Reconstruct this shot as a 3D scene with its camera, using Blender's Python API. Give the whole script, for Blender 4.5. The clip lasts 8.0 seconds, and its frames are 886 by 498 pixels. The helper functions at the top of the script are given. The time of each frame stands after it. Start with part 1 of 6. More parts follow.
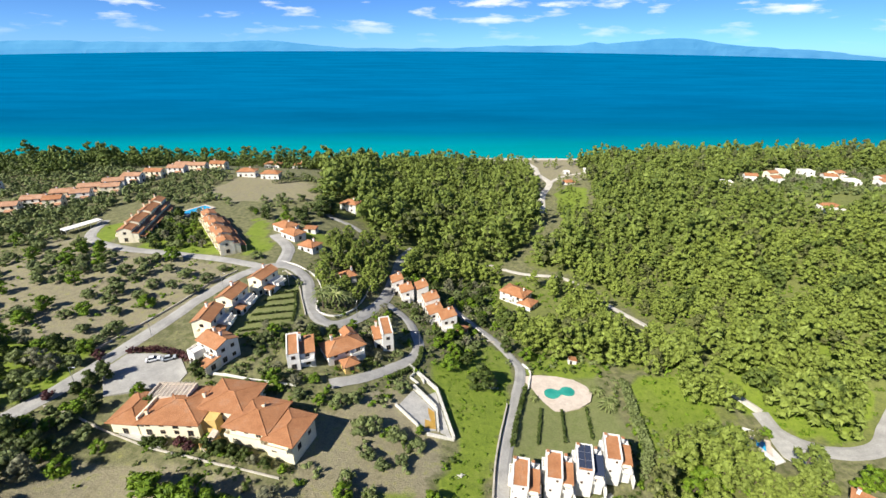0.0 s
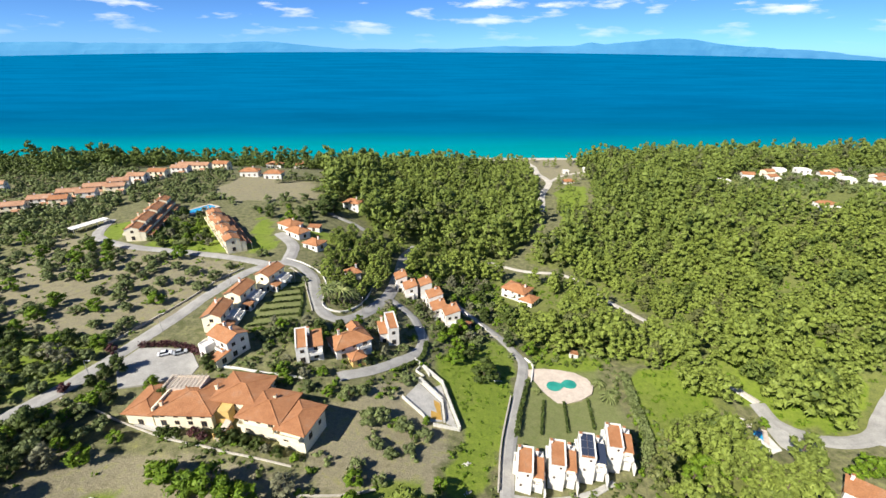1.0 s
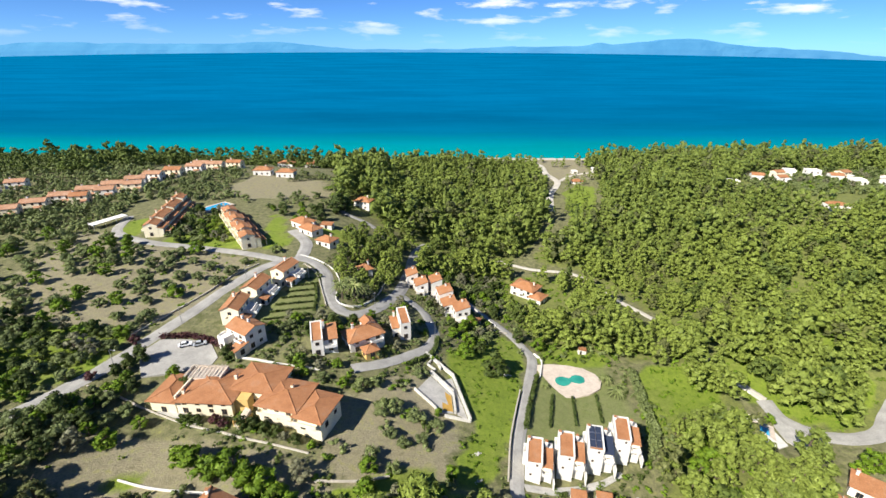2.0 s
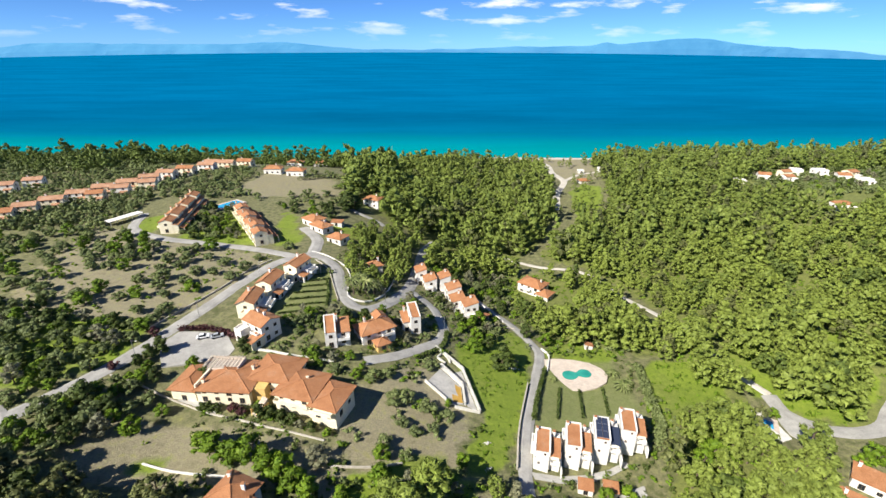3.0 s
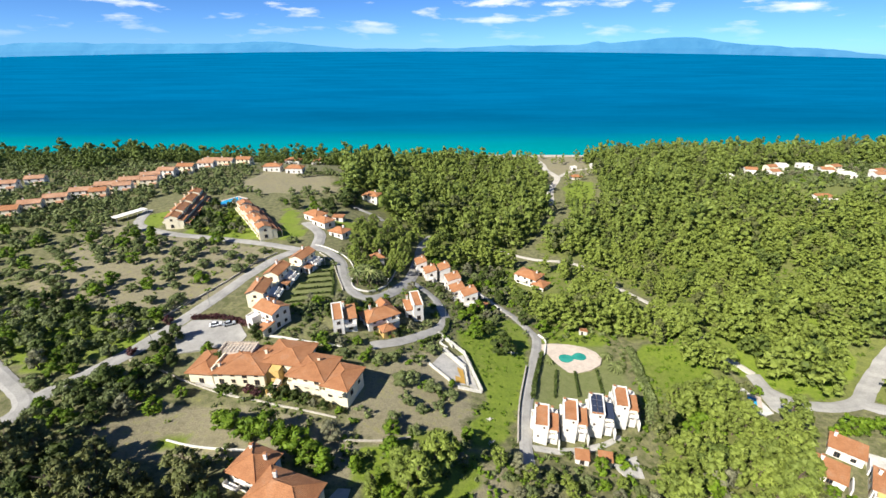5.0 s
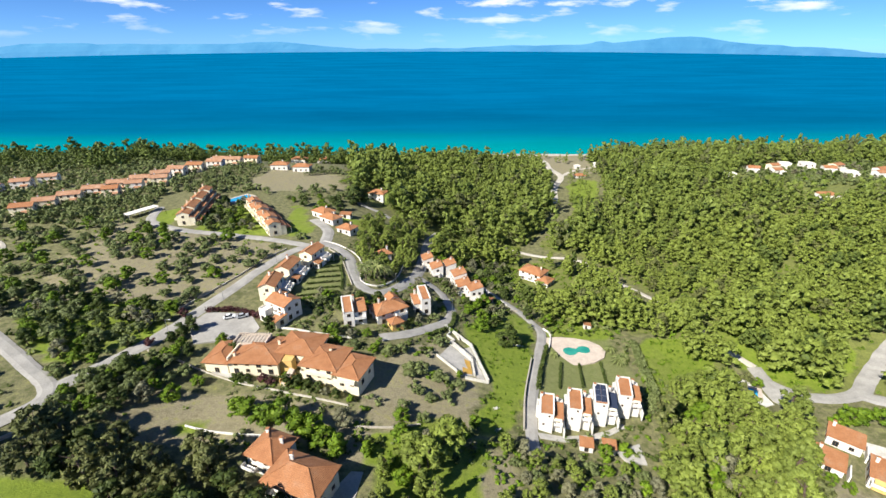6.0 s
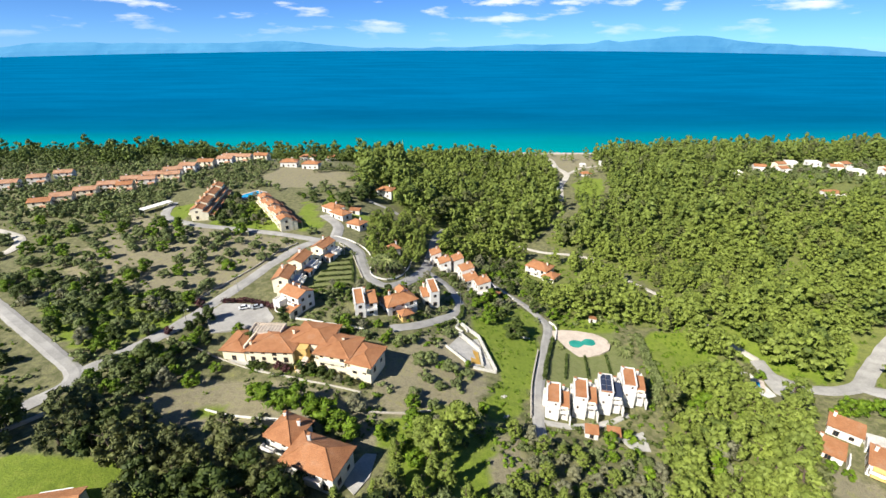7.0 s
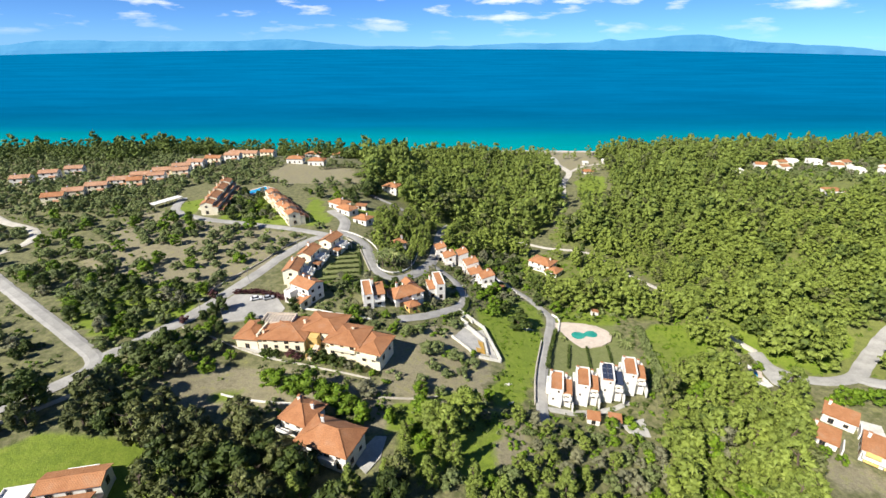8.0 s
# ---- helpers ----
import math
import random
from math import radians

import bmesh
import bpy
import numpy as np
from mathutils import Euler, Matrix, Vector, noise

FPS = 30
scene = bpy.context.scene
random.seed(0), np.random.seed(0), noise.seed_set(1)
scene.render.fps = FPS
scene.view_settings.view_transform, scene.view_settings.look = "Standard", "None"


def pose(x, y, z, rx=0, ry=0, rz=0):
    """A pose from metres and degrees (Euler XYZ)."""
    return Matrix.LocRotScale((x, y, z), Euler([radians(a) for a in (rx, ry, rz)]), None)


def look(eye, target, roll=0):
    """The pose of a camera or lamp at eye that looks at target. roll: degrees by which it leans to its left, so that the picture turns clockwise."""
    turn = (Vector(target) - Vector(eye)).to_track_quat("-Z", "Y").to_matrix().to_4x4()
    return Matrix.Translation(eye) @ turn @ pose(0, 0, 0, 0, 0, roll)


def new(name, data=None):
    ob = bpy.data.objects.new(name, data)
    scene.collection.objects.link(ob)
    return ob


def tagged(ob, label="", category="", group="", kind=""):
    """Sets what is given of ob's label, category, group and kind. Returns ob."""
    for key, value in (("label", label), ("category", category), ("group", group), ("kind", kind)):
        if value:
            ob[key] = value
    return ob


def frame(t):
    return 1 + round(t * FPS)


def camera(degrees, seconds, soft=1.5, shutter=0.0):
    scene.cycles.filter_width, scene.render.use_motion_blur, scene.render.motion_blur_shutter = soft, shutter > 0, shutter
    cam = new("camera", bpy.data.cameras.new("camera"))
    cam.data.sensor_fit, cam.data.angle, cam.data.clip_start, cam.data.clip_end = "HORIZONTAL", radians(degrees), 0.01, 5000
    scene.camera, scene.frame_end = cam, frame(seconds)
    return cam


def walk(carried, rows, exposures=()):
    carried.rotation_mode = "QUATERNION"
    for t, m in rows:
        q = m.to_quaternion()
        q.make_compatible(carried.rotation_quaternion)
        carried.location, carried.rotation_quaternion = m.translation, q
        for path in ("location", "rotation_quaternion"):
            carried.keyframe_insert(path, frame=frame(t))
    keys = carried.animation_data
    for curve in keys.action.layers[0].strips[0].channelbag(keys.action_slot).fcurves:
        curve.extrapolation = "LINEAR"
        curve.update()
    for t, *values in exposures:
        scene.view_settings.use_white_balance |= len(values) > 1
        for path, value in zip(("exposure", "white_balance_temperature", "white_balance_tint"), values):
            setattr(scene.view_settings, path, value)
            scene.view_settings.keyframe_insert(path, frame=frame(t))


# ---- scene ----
cam = camera(88.7, 8.0)
PATH = [
    (0, (7.658, -1.807, 123.746), (12.76, 89.49, 83.30), 0.4),
    (0.5, (6.633, -3.591, 123.677), (12.08, 87.71, 83.33), 0.4),
    (1, (5.456, -5.568, 123.742), (10.86, 85.83, 83.39), 0.3),
    (1.5, (4.543, -7.41, 123.860), (9.34, 83.99, 83.56), 0.3),
    (3, (1.746, -13.283, 124.243), (4.50, 78.22, 83.94), 0.2),
    (3.5, (0.997, -15.372, 124.250), (4.05, 76.08, 84.00), 0.2),
    (4, (0.179, -17.487, 124.249), (3.98, 73.91, 83.90), 0.1),
    (4.5, (-0.675, -19.55, 124.319), (3.63, 71.80, 83.87), 0.1),
    (6, (-3.43, -26.142, 124.139), (0.17, 65.26, 83.69), -0.0),
    (6.5, (-4.321, -28.412, 124.079), (-1.27, 62.99, 83.58), -0.1),
    (7, (-5.341, -30.847, 123.979), (-2.74, 60.50, 83.38), -0.0),
    (7.5, (-6.362, -33.254, 123.871), (-4.01, 58.05, 83.12), 0.0),
    (8, (-7.236, -35.901, 123.836), (-4.99, 55.35, 82.99), 0.1),
]
walk(cam, [(t, look(eye, target, roll)) for t, eye, target, roll in PATH])

# ---- daylight ----
SUN_WAY = Vector((0.68, 0.56, -0.76)).normalized()
world = bpy.data.worlds.new("world")
scene.world = world
world.use_nodes = True
wn, wl = world.node_tree.nodes, world.node_tree.links
wn.clear()


def wnode(kind, **values):
    n = wn.new(kind)
    for k, v in values.items():
        n.inputs[k.replace("_", " ")].default_value = v
    return n


sky = wn.new("ShaderNodeTexSky")
sky.sky_type, sky.sun_disc = "NISHITA", False
sky.sun_elevation, sky.sun_rotation = math.asin(-SUN_WAY.z), radians(230)
sky.altitude, sky.air_density, sky.dust_density, sky.ozone_density = 100, 0.42, 0.15, 3.0
coord = wn.new("ShaderNodeTexCoord")
tint = wn.new("ShaderNodeMix")
tint.data_type, tint.blend_type = "RGBA", "MULTIPLY"
tint.inputs[0].default_value = 1.0
tint.inputs[7].default_value = (0.62, 1.02, 1.45, 1)
wl.new(sky.outputs[0], tint.inputs[6])
stretch = wn.new("ShaderNodeMapping")
stretch.inputs["Scale"].default_value = (9, 9, 44)
stretch.inputs["Location"].default_value = (1.3, 0.4, 0.2)
wl.new(coord.outputs["Generated"], stretch.inputs[0])
cl = wnode("ShaderNodeTexNoise", Scale=1.0, Detail=6.0, Roughness=0.55)
wl.new(stretch.outputs[0], cl.inputs["Vector"])
ramp = wn.new("ShaderNodeValToRGB")
ramp.color_ramp.elements[0].position, ramp.color_ramp.elements[1].position = 0.54, 0.68
wl.new(cl.outputs[0], ramp.inputs[0])
sepd = wn.new("ShaderNodeSeparateXYZ")
wl.new(coord.outputs["Generated"], sepd.inputs[0])
band = wn.new("ShaderNodeMapRange")
band.inputs["From Min"].default_value, band.inputs["From Max"].default_value = 0.005, 0.075
wl.new(sepd.outputs["Z"], band.inputs[0])
clear = wn.new("ShaderNodeMapRange")
clear.interpolation_type = "SMOOTHSTEP"
clear.inputs["From Min"].default_value, clear.inputs["From Max"].default_value = 0.1, 0.4
clear.inputs["To Min"].default_value, clear.inputs["To Max"].default_value = 1.0, 0.05
wl.new(sepd.outputs["Z"], clear.inputs[0])
low = wn.new("ShaderNodeMath")
low.operation = "MULTIPLY"
wl.new(band.outputs[0], low.inputs[0])
wl.new(clear.outputs[0], low.inputs[1])
amount = wn.new("ShaderNodeMath")
amount.operation = "MULTIPLY"
wl.new(ramp.outputs[0], amount.inputs[0])
wl.new(low.outputs[0], amount.inputs[1])
clouds = wn.new("ShaderNodeMix")
clouds.data_type = "RGBA"
clouds.inputs[7].default_value = (11.0, 11.4, 12.0, 1)
wl.new(amount.outputs[0], clouds.inputs[0])
wl.new(tint.outputs[2], clouds.inputs[6])
bg = wn.new("ShaderNodeBackground")
bg.inputs[1].default_value = 0.063
wl.new(clouds.outputs[2], bg.inputs[0])
wout = wn.new("ShaderNodeOutputWorld")
wl.new(bg.outputs[0], wout.inputs[0])

sun = new("sun", bpy.data.lights.new("sun", "SUN"))
sun.data.energy, sun.data.angle, sun.data.color = 5.0, radians(0.53), (1.0, 0.95, 0.86)
sun.matrix_world = look((0, 0, 300), Vector((0, 0, 300)) + SUN_WAY)
scene.view_settings.exposure = 0.78


# ---- materials ----
def material(name):
    m = bpy.data.materials.new(name)
    m.use_nodes = True
    nt = m.node_tree
    return m, nt, nt.nodes["Principled BSDF"]


def noise_at(nt, scale, detail=4.0, rough=0.55, vector=None):
    n = nt.nodes.new("ShaderNodeTexNoise")
    n.inputs["Scale"].default_value, n.inputs["Detail"].default_value, n.inputs["Roughness"].default_value = scale, detail, rough
    if vector is None:
        vector = nt.nodes.new("ShaderNodeNewGeometry").outputs["Position"]
    nt.links.new(vector, n.inputs["Vector"])
    return n.outputs[0]


def ramped(nt, value, stops):
    r = nt.nodes.new("ShaderNodeValToRGB")
    while len(r.color_ramp.elements) < len(stops):
        r.color_ramp.elements.new(0.5)
    for e, (p, c) in zip(r.color_ramp.elements, stops):
        e.position, e.color = p, (*c, 1)
    nt.links.new(value, r.inputs[0])
    return r.outputs[0]


def mixed(nt, factor, a, b, blend="MIX"):
    m = nt.nodes.new("ShaderNodeMix")
    m.data_type, m.blend_type = "RGBA", blend
    for i, v in ((0, factor), (6, a), (7, b)):
        if isinstance(v, (int, float)):
            m.inputs[i].default_value = v
        elif isinstance(v, tuple):
            m.inputs[i].default_value = (*v, 1)
        else:
            nt.links.new(v, m.inputs[i])
    return m.outputs[2]


def bumped(nt, bsdf, height, strength, distance):
    b = nt.nodes.new("ShaderNodeBump")
    b.inputs["Strength"].default_value, b.inputs["Distance"].default_value = strength, distance
    nt.links.new(height, b.inputs["Height"])
    nt.links.new(b.outputs[0], bsdf.inputs["Normal"])


def surface(name, a, b, scale=0.6, rough=0.85, fine=6.0, bump=0.2, metal=0.0):
    m, nt, p = material(name)
    big = ramped(nt, noise_at(nt, scale), [(0.35, a), (0.65, b)])
    small = noise_at(nt, fine, 3)
    grey = ramped(nt, small, [(0.3, (0.86, 0.86, 0.86)), (0.7, (1.08, 1.08, 1.08))])
    nt.links.new(mixed(nt, 1.0, big, grey, "MULTIPLY"), p.inputs["Base Color"])
    p.inputs["Roughness"].default_value, p.inputs["Metallic"].default_value = rough, metal
    bumped(nt, p, small, bump, 0.05)
    return m


def foliage(name, dark, light, dry, patch=0.11):
    m, nt, p = material(name)
    geo = nt.nodes.new("ShaderNodeNewGeometry")
    info = nt.nodes.new("ShaderNodeObjectInfo")
    leaf = ramped(nt, geo.outputs["Random Per Island"], [(0.0, dark), (0.75, light), (1.0, dry)])
    tree = ramped(nt, noise_at(nt, patch, 2), [(0.3, (0.74, 0.78, 0.74)), (0.7, (1.12, 1.16, 1.06))])
    each = ramped(nt, info.outputs["Random"], [(0.0, (0.84, 0.88, 0.86)), (1.0, (1.08, 1.1, 1.0))])
    col = mixed(nt, 1.0, mixed(nt, 1.0, leaf, tree, "MULTIPLY"), each, "MULTIPLY")
    nt.links.new(col, p.inputs["Base Color"])
    p.inputs["Roughness"].default_value = 0.65
    p.inputs["Specular IOR Level"].default_value = 0.25
    tr = nt.nodes.new("ShaderNodeBsdfTranslucent")
    nt.links.new(col, tr.inputs[0])
    add = nt.nodes.new("ShaderNodeMixShader")
    add.inputs[0].default_value = 0.08
    nt.links.new(p.outputs[0], add.inputs[1])
    nt.links.new(tr.outputs[0], add.inputs[2])
    nt.links.new(add.outputs[0], nt.nodes["Material Output"].inputs["Surface"])
    return m


def tiles(name, a, b, c):
    """Clay pantiles: rows run down the slope by the roof's own UV, in metres."""
    m, nt, p = material(name)
    uv = nt.nodes.new("ShaderNodeUVMap")
    sep = nt.nodes.new("ShaderNodeSeparateXYZ")
    nt.links.new(uv.outputs[0], sep.inputs[0])
    waves = []
    for axis, period in (("X", 0.32), ("Y", 0.42)):
        k = nt.nodes.new("ShaderNodeMath")
        k.operation = "MULTIPLY"
        k.inputs[1].default_value = 2 * math.pi / period
        nt.links.new(sep.outputs[axis], k.inputs[0])
        s = nt.nodes.new("ShaderNodeMath")
        s.operation = "SINE"
        nt.links.new(k.outputs[0], s.inputs[0])
        waves.append(s.outputs[0])
    both = nt.nodes.new("ShaderNodeMath")
    both.operation = "MULTIPLY_ADD"
    both.inputs[1].default_value = 0.35
    nt.links.new(waves[1], both.inputs[0])
    nt.links.new(waves[0], both.inputs[2])
    big = ramped(nt, noise_at(nt, 0.35, 5), [(0.3, a), (0.55, b), (0.75, c)])
    one = ramped(nt, noise_at(nt, 3.2, 2), [(0.3, (0.8, 0.8, 0.8)), (0.7, (1.15, 1.12, 1.1))])
    nt.links.new(mixed(nt, 1.0, big, one, "MULTIPLY"), p.inputs["Base Color"])
    p.inputs["Roughness"].default_value = 0.85
    bumped(nt, p, both.outputs[0], 0.55, 0.05)
    return m


M_WHITE = surface("white_render", (0.7, 0.67, 0.61), (0.78, 0.75, 0.69), 0.5, 0.9, 3.0, 0.1)
M_CREAM = surface("cream_render", (0.77, 0.69, 0.5), (0.83, 0.76, 0.58), 0.4, 0.9, 3.0, 0.1)
M_OCHRE = surface("ochre_render", (0.62, 0.4, 0.13), (0.68, 0.47, 0.17), 0.4, 0.9, 3.0, 0.1)
M_TILE = tiles("clay_tiles", (0.31, 0.13, 0.052), (0.385, 0.172, 0.073), (0.37, 0.2, 0.11))
M_TILE_ORANGE = tiles("orange_tiles", (0.335, 0.142, 0.056), (0.41, 0.187, 0.08), (0.395, 0.225, 0.125))
M_TILE_PALE = tiles("weathered_tiles", (0.33, 0.17, 0.09), (0.43, 0.24, 0.14), (0.44, 0.29, 0.2))
M_GLASS, _nt, _p = material("dark_window_glass")
_p.inputs["Base Color"].default_value, _p.inputs["Roughness"].default_value = (0.02, 0.025, 0.03, 1), 0.08
M_FRAME = surface("brown_window_frame", (0.12, 0.07, 0.04), (0.17, 0.1, 0.055), 2.0, 0.6)
M_PANEL, _nt, _p = material("solar_glass")
_p.inputs["Base Color"].default_value, _p.inputs["Roughness"].default_value = (0.035, 0.045, 0.075, 1), 0.2
M_METAL = surface("grey_metal", (0.5, 0.5, 0.52), (0.6, 0.6, 0.62), 2.0, 0.4, 8.0, 0.05, 0.8)
M_ROAD = surface("pale_asphalt", (0.29, 0.28, 0.258), (0.4, 0.385, 0.352), 0.22, 0.95, 2.5, 0.25)
M_TRACK = surface("sandy_track", (0.46, 0.425, 0.36), (0.58, 0.54, 0.46), 0.2, 0.95, 2.0, 0.4)
M_CONCRETE = surface("grey_concrete", (0.36, 0.35, 0.32), (0.47, 0.45, 0.41), 0.4, 0.95, 2.0, 0.3)
M_STONE = surface("dry_stone", (0.4, 0.36, 0.29), (0.52, 0.47, 0.39), 0.9, 0.95, 3.0, 0.5)
M_DECK = surface("pale_stone_paving", (0.5, 0.42, 0.34), (0.6, 0.51, 0.42), 0.5, 0.9, 2.2, 0.15)
M_BARK = surface("bark", (0.1, 0.07, 0.05), (0.17, 0.125, 0.095), 1.5, 0.95, 8.0, 0.5)
M_OXIDE = surface("rust_stain", (0.42, 0.24, 0.04), (0.5, 0.31, 0.07), 0.5, 0.95)
M_PINE = foliage("pine_needles", (0.14, 0.17, 0.034), (0.214, 0.252, 0.052), (0.25, 0.28, 0.068))
M_OLIVE = foliage("olive_leaves", (0.12, 0.14, 0.05), (0.18, 0.205, 0.082), (0.22, 0.24, 0.11), 0.2)
M_LEAF = foliage("bright_leaves", (0.085, 0.14, 0.01), (0.15, 0.225, 0.016), (0.2, 0.265, 0.025), 0.2)
M_DARKLEAF = foliage("dark_leaves", (0.045, 0.065, 0.014), (0.075, 0.098, 0.022), (0.11, 0.13, 0.035), 0.2)
M_SHORE = foliage("shore_pine_needles", (0.08, 0.106, 0.024), (0.13, 0.164, 0.036), (0.165, 0.195, 0.048))
M_BROWNLEAF = foliage("olive_brown_needles", (0.085, 0.092, 0.032), (0.14, 0.146, 0.052), (0.185, 0.18, 0.075), 0.2)
M_GREYLEAF = foliage("bare_twigs", (0.15, 0.14, 0.09), (0.22, 0.205, 0.135), (0.24, 0.225, 0.15), 0.2)
M_PURPLE = foliage("plum_leaves", (0.05, 0.018, 0.025), (0.12, 0.04, 0.045), (0.16, 0.07, 0.06), 0.2)
M_RED = foliage("withered_needles", (0.16, 0.07, 0.025), (0.3, 0.15, 0.06), (0.34, 0.2, 0.09), 0.2)
M_FROND = foliage("palm_fronds", (0.09, 0.11, 0.03), (0.2, 0.22, 0.08), (0.28, 0.26, 0.13), 0.2)
M_POOL, _nt, _p = material("turquoise_pool_water")
_nt.links.new(ramped(_nt, noise_at(_nt, 0.25), [(0.3, (0.02, 0.22, 0.175)), (0.7, (0.05, 0.34, 0.26))]), _p.inputs["Base Color"])
_p.inputs["Roughness"].default_value = 0.12
M_POOL_BLUE, _nt, _p = material("blue_pool_water")
_nt.links.new(ramped(_nt, noise_at(_nt, 0.5), [(0.3, (0.02, 0.3, 0.55)), (0.7, (0.05, 0.42, 0.68))]), _p.inputs["Base Color"])
_p.inputs["Roughness"].default_value = 0.12


def ground_material():
    m, nt, p = material("ground_cover")
    at = nt.nodes.new("ShaderNodeVertexColor")
    at.layer_name = "cover"
    sep = nt.nodes.new("ShaderNodeSeparateColor")
    nt.links.new(at.outputs[0], sep.inputs[0])
    n1, n2, n3 = noise_at(nt, 0.05, 5), noise_at(nt, 0.45, 5, 0.65), noise_at(nt, 2.2, 3, 0.7)
    scrub = mixed(nt, n2, (0.065, 0.088, 0.016), (0.16, 0.15, 0.066))
    dry = mixed(nt, n1, ramped(nt, n2, [(0.3, (0.2, 0.18, 0.122)), (0.7, (0.31, 0.275, 0.195))]), ramped(nt, n2, [(0.3, (0.2, 0.175, 0.085)), (0.55, (0.29, 0.25, 0.15)), (0.75, (0.31, 0.225, 0.08))]))
    lush = ramped(nt, n2, [(0.25, (0.115, 0.17, 0.012)), (0.55, (0.18, 0.245, 0.02)), (0.8, (0.245, 0.28, 0.045))])
    worn = ramped(nt, n1, [(0.5, (0.0, 0.0, 0.0)), (0.75, (0.5, 0.5, 0.5))])
    lush = mixed(nt, worn, lush, ramped(nt, n2, [(0.3, (0.13, 0.14, 0.03)), (0.7, (0.24, 0.22, 0.09))]))
    litter = ramped(nt, n2, [(0.3, (0.11, 0.13, 0.03)), (0.7, (0.21, 0.23, 0.055))])
    edge = nt.nodes.new("ShaderNodeMath")
    edge.operation = "MULTIPLY_ADD"
    edge.inputs[1].default_value, edge.inputs[2].default_value = 0.9, -0.45
    nt.links.new(n2, edge.inputs[0])

    def masked(channel):
        a = nt.nodes.new("ShaderNodeMath")
        a.operation = "ADD"
        nt.links.new(sep.outputs[channel], a.inputs[0])
        nt.links.new(edge.outputs[0], a.inputs[1])
        r = nt.nodes.new("ShaderNodeMapRange")
        r.inputs["From Min"].default_value, r.inputs["From Max"].default_value = 0.3, 0.7
        nt.links.new(a.outputs[0], r.inputs[0])
        return r.outputs[0]

    col = mixed(nt, masked("Green"), scrub, dry)
    col = mixed(nt, masked("Red"), col, lush)
    col = mixed(nt, masked("Blue"), col, litter)
    mown = ramped(nt, n2, [(0.3, (0.15, 0.18, 0.05)), (0.7, (0.21, 0.22, 0.085))])
    col = mixed(nt, at.outputs["Alpha"], col, mown)
    grain = ramped(nt, n3, [(0.3, (0.7, 0.72, 0.7)), (0.7, (1.2, 1.18, 1.15))])
    nt.links.new(mixed(nt, 1.0, col, grain, "MULTIPLY"), p.inputs["Base Color"])
    p.inputs["Roughness"].default_value = 0.95
    bumped(nt, p, n3, 0.7, 0.3)
    return m


def sea_material():
    m, nt, p = material("sea_water")
    at = nt.nodes.new("ShaderNodeVertexColor")
    at.layer_name = "depth"
    geo = nt.nodes.new("ShaderNodeNewGeometry")
    mp = nt.nodes.new("ShaderNodeMapping")
    mp.inputs["Scale"].default_value = (0.35, 1.0, 1.0)
    nt.links.new(geo.outputs["Position"], mp.inputs[0])
    n = noise_at(nt, 0.012, 5, 0.6, mp.outputs[0])
    add = nt.nodes.new("ShaderNodeMath")
    add.operation = "MULTIPLY_ADD"
    add.inputs[1].default_value = 0.16
    nt.links.new(n, add.inputs[0])
    sepc = nt.nodes.new("ShaderNodeSeparateColor")
    nt.links.new(at.outputs[0], sepc.inputs[0])
    nt.links.new(sepc.outputs[0], add.inputs[2])
    col = ramped(nt, add.outputs[0], [(0.08, (0.0, 0.26, 0.27)), (0.2, (0.0, 0.215, 0.265)), (0.31, (0.0, 0.135, 0.25)), (0.48, (0.0, 0.106, 0.225)), (1.0, (0.0, 0.125, 0.275))])
    patch = ramped(nt, noise_at(nt, 0.006, 6, 0.7, mp.outputs[0]), [(0.38, (0.82, 0.84, 0.86)), (0.6, (1.04, 1.04, 1.03))])
    nt.links.new(mixed(nt, 1.0, col, patch, "MULTIPLY"), p.inputs["Base Color"])
    p.inputs["Roughness"].default_value, p.inputs["Specular IOR Level"].default_value = 0.6, 0.0
    bumped(nt, p, noise_at(nt, 0.2, 4, 0.6), 0.3, 0.6)
    return m


M_GROUND, M_SEA = ground_material(), sea_material()
# Distance haze is painted in, as a blue base colour and blue emission.
M_FAR, _nt, _p = material("far_hills_painted_haze")
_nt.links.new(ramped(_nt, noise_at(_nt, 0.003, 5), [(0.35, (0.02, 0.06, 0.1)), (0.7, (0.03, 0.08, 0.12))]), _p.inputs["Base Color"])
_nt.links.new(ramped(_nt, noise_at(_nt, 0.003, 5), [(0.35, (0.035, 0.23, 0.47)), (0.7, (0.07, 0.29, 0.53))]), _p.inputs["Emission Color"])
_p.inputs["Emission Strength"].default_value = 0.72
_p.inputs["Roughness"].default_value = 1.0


# ---- helpers for building ----
def thing(name, label, category, x, y, z, yaw=0.0, group="", kind=""):
    ob = new(name)
    ob.empty_display_size = 0.3
    ob.matrix_basis = pose(x, y, z, 0, 0, yaw)
    return tagged(ob, label, category, group, kind)


def to_mesh(name, bm, mat):
    me = bpy.data.meshes.new(name)
    bm.normal_update()
    bm.to_mesh(me)
    bm.free()
    me.materials.append(mat)
    return me


def part(name, bm, mat, parent, label=""):
    ob = new(name, to_mesh(name, bm, mat))
    ob.parent = parent
    return tagged(ob, label)


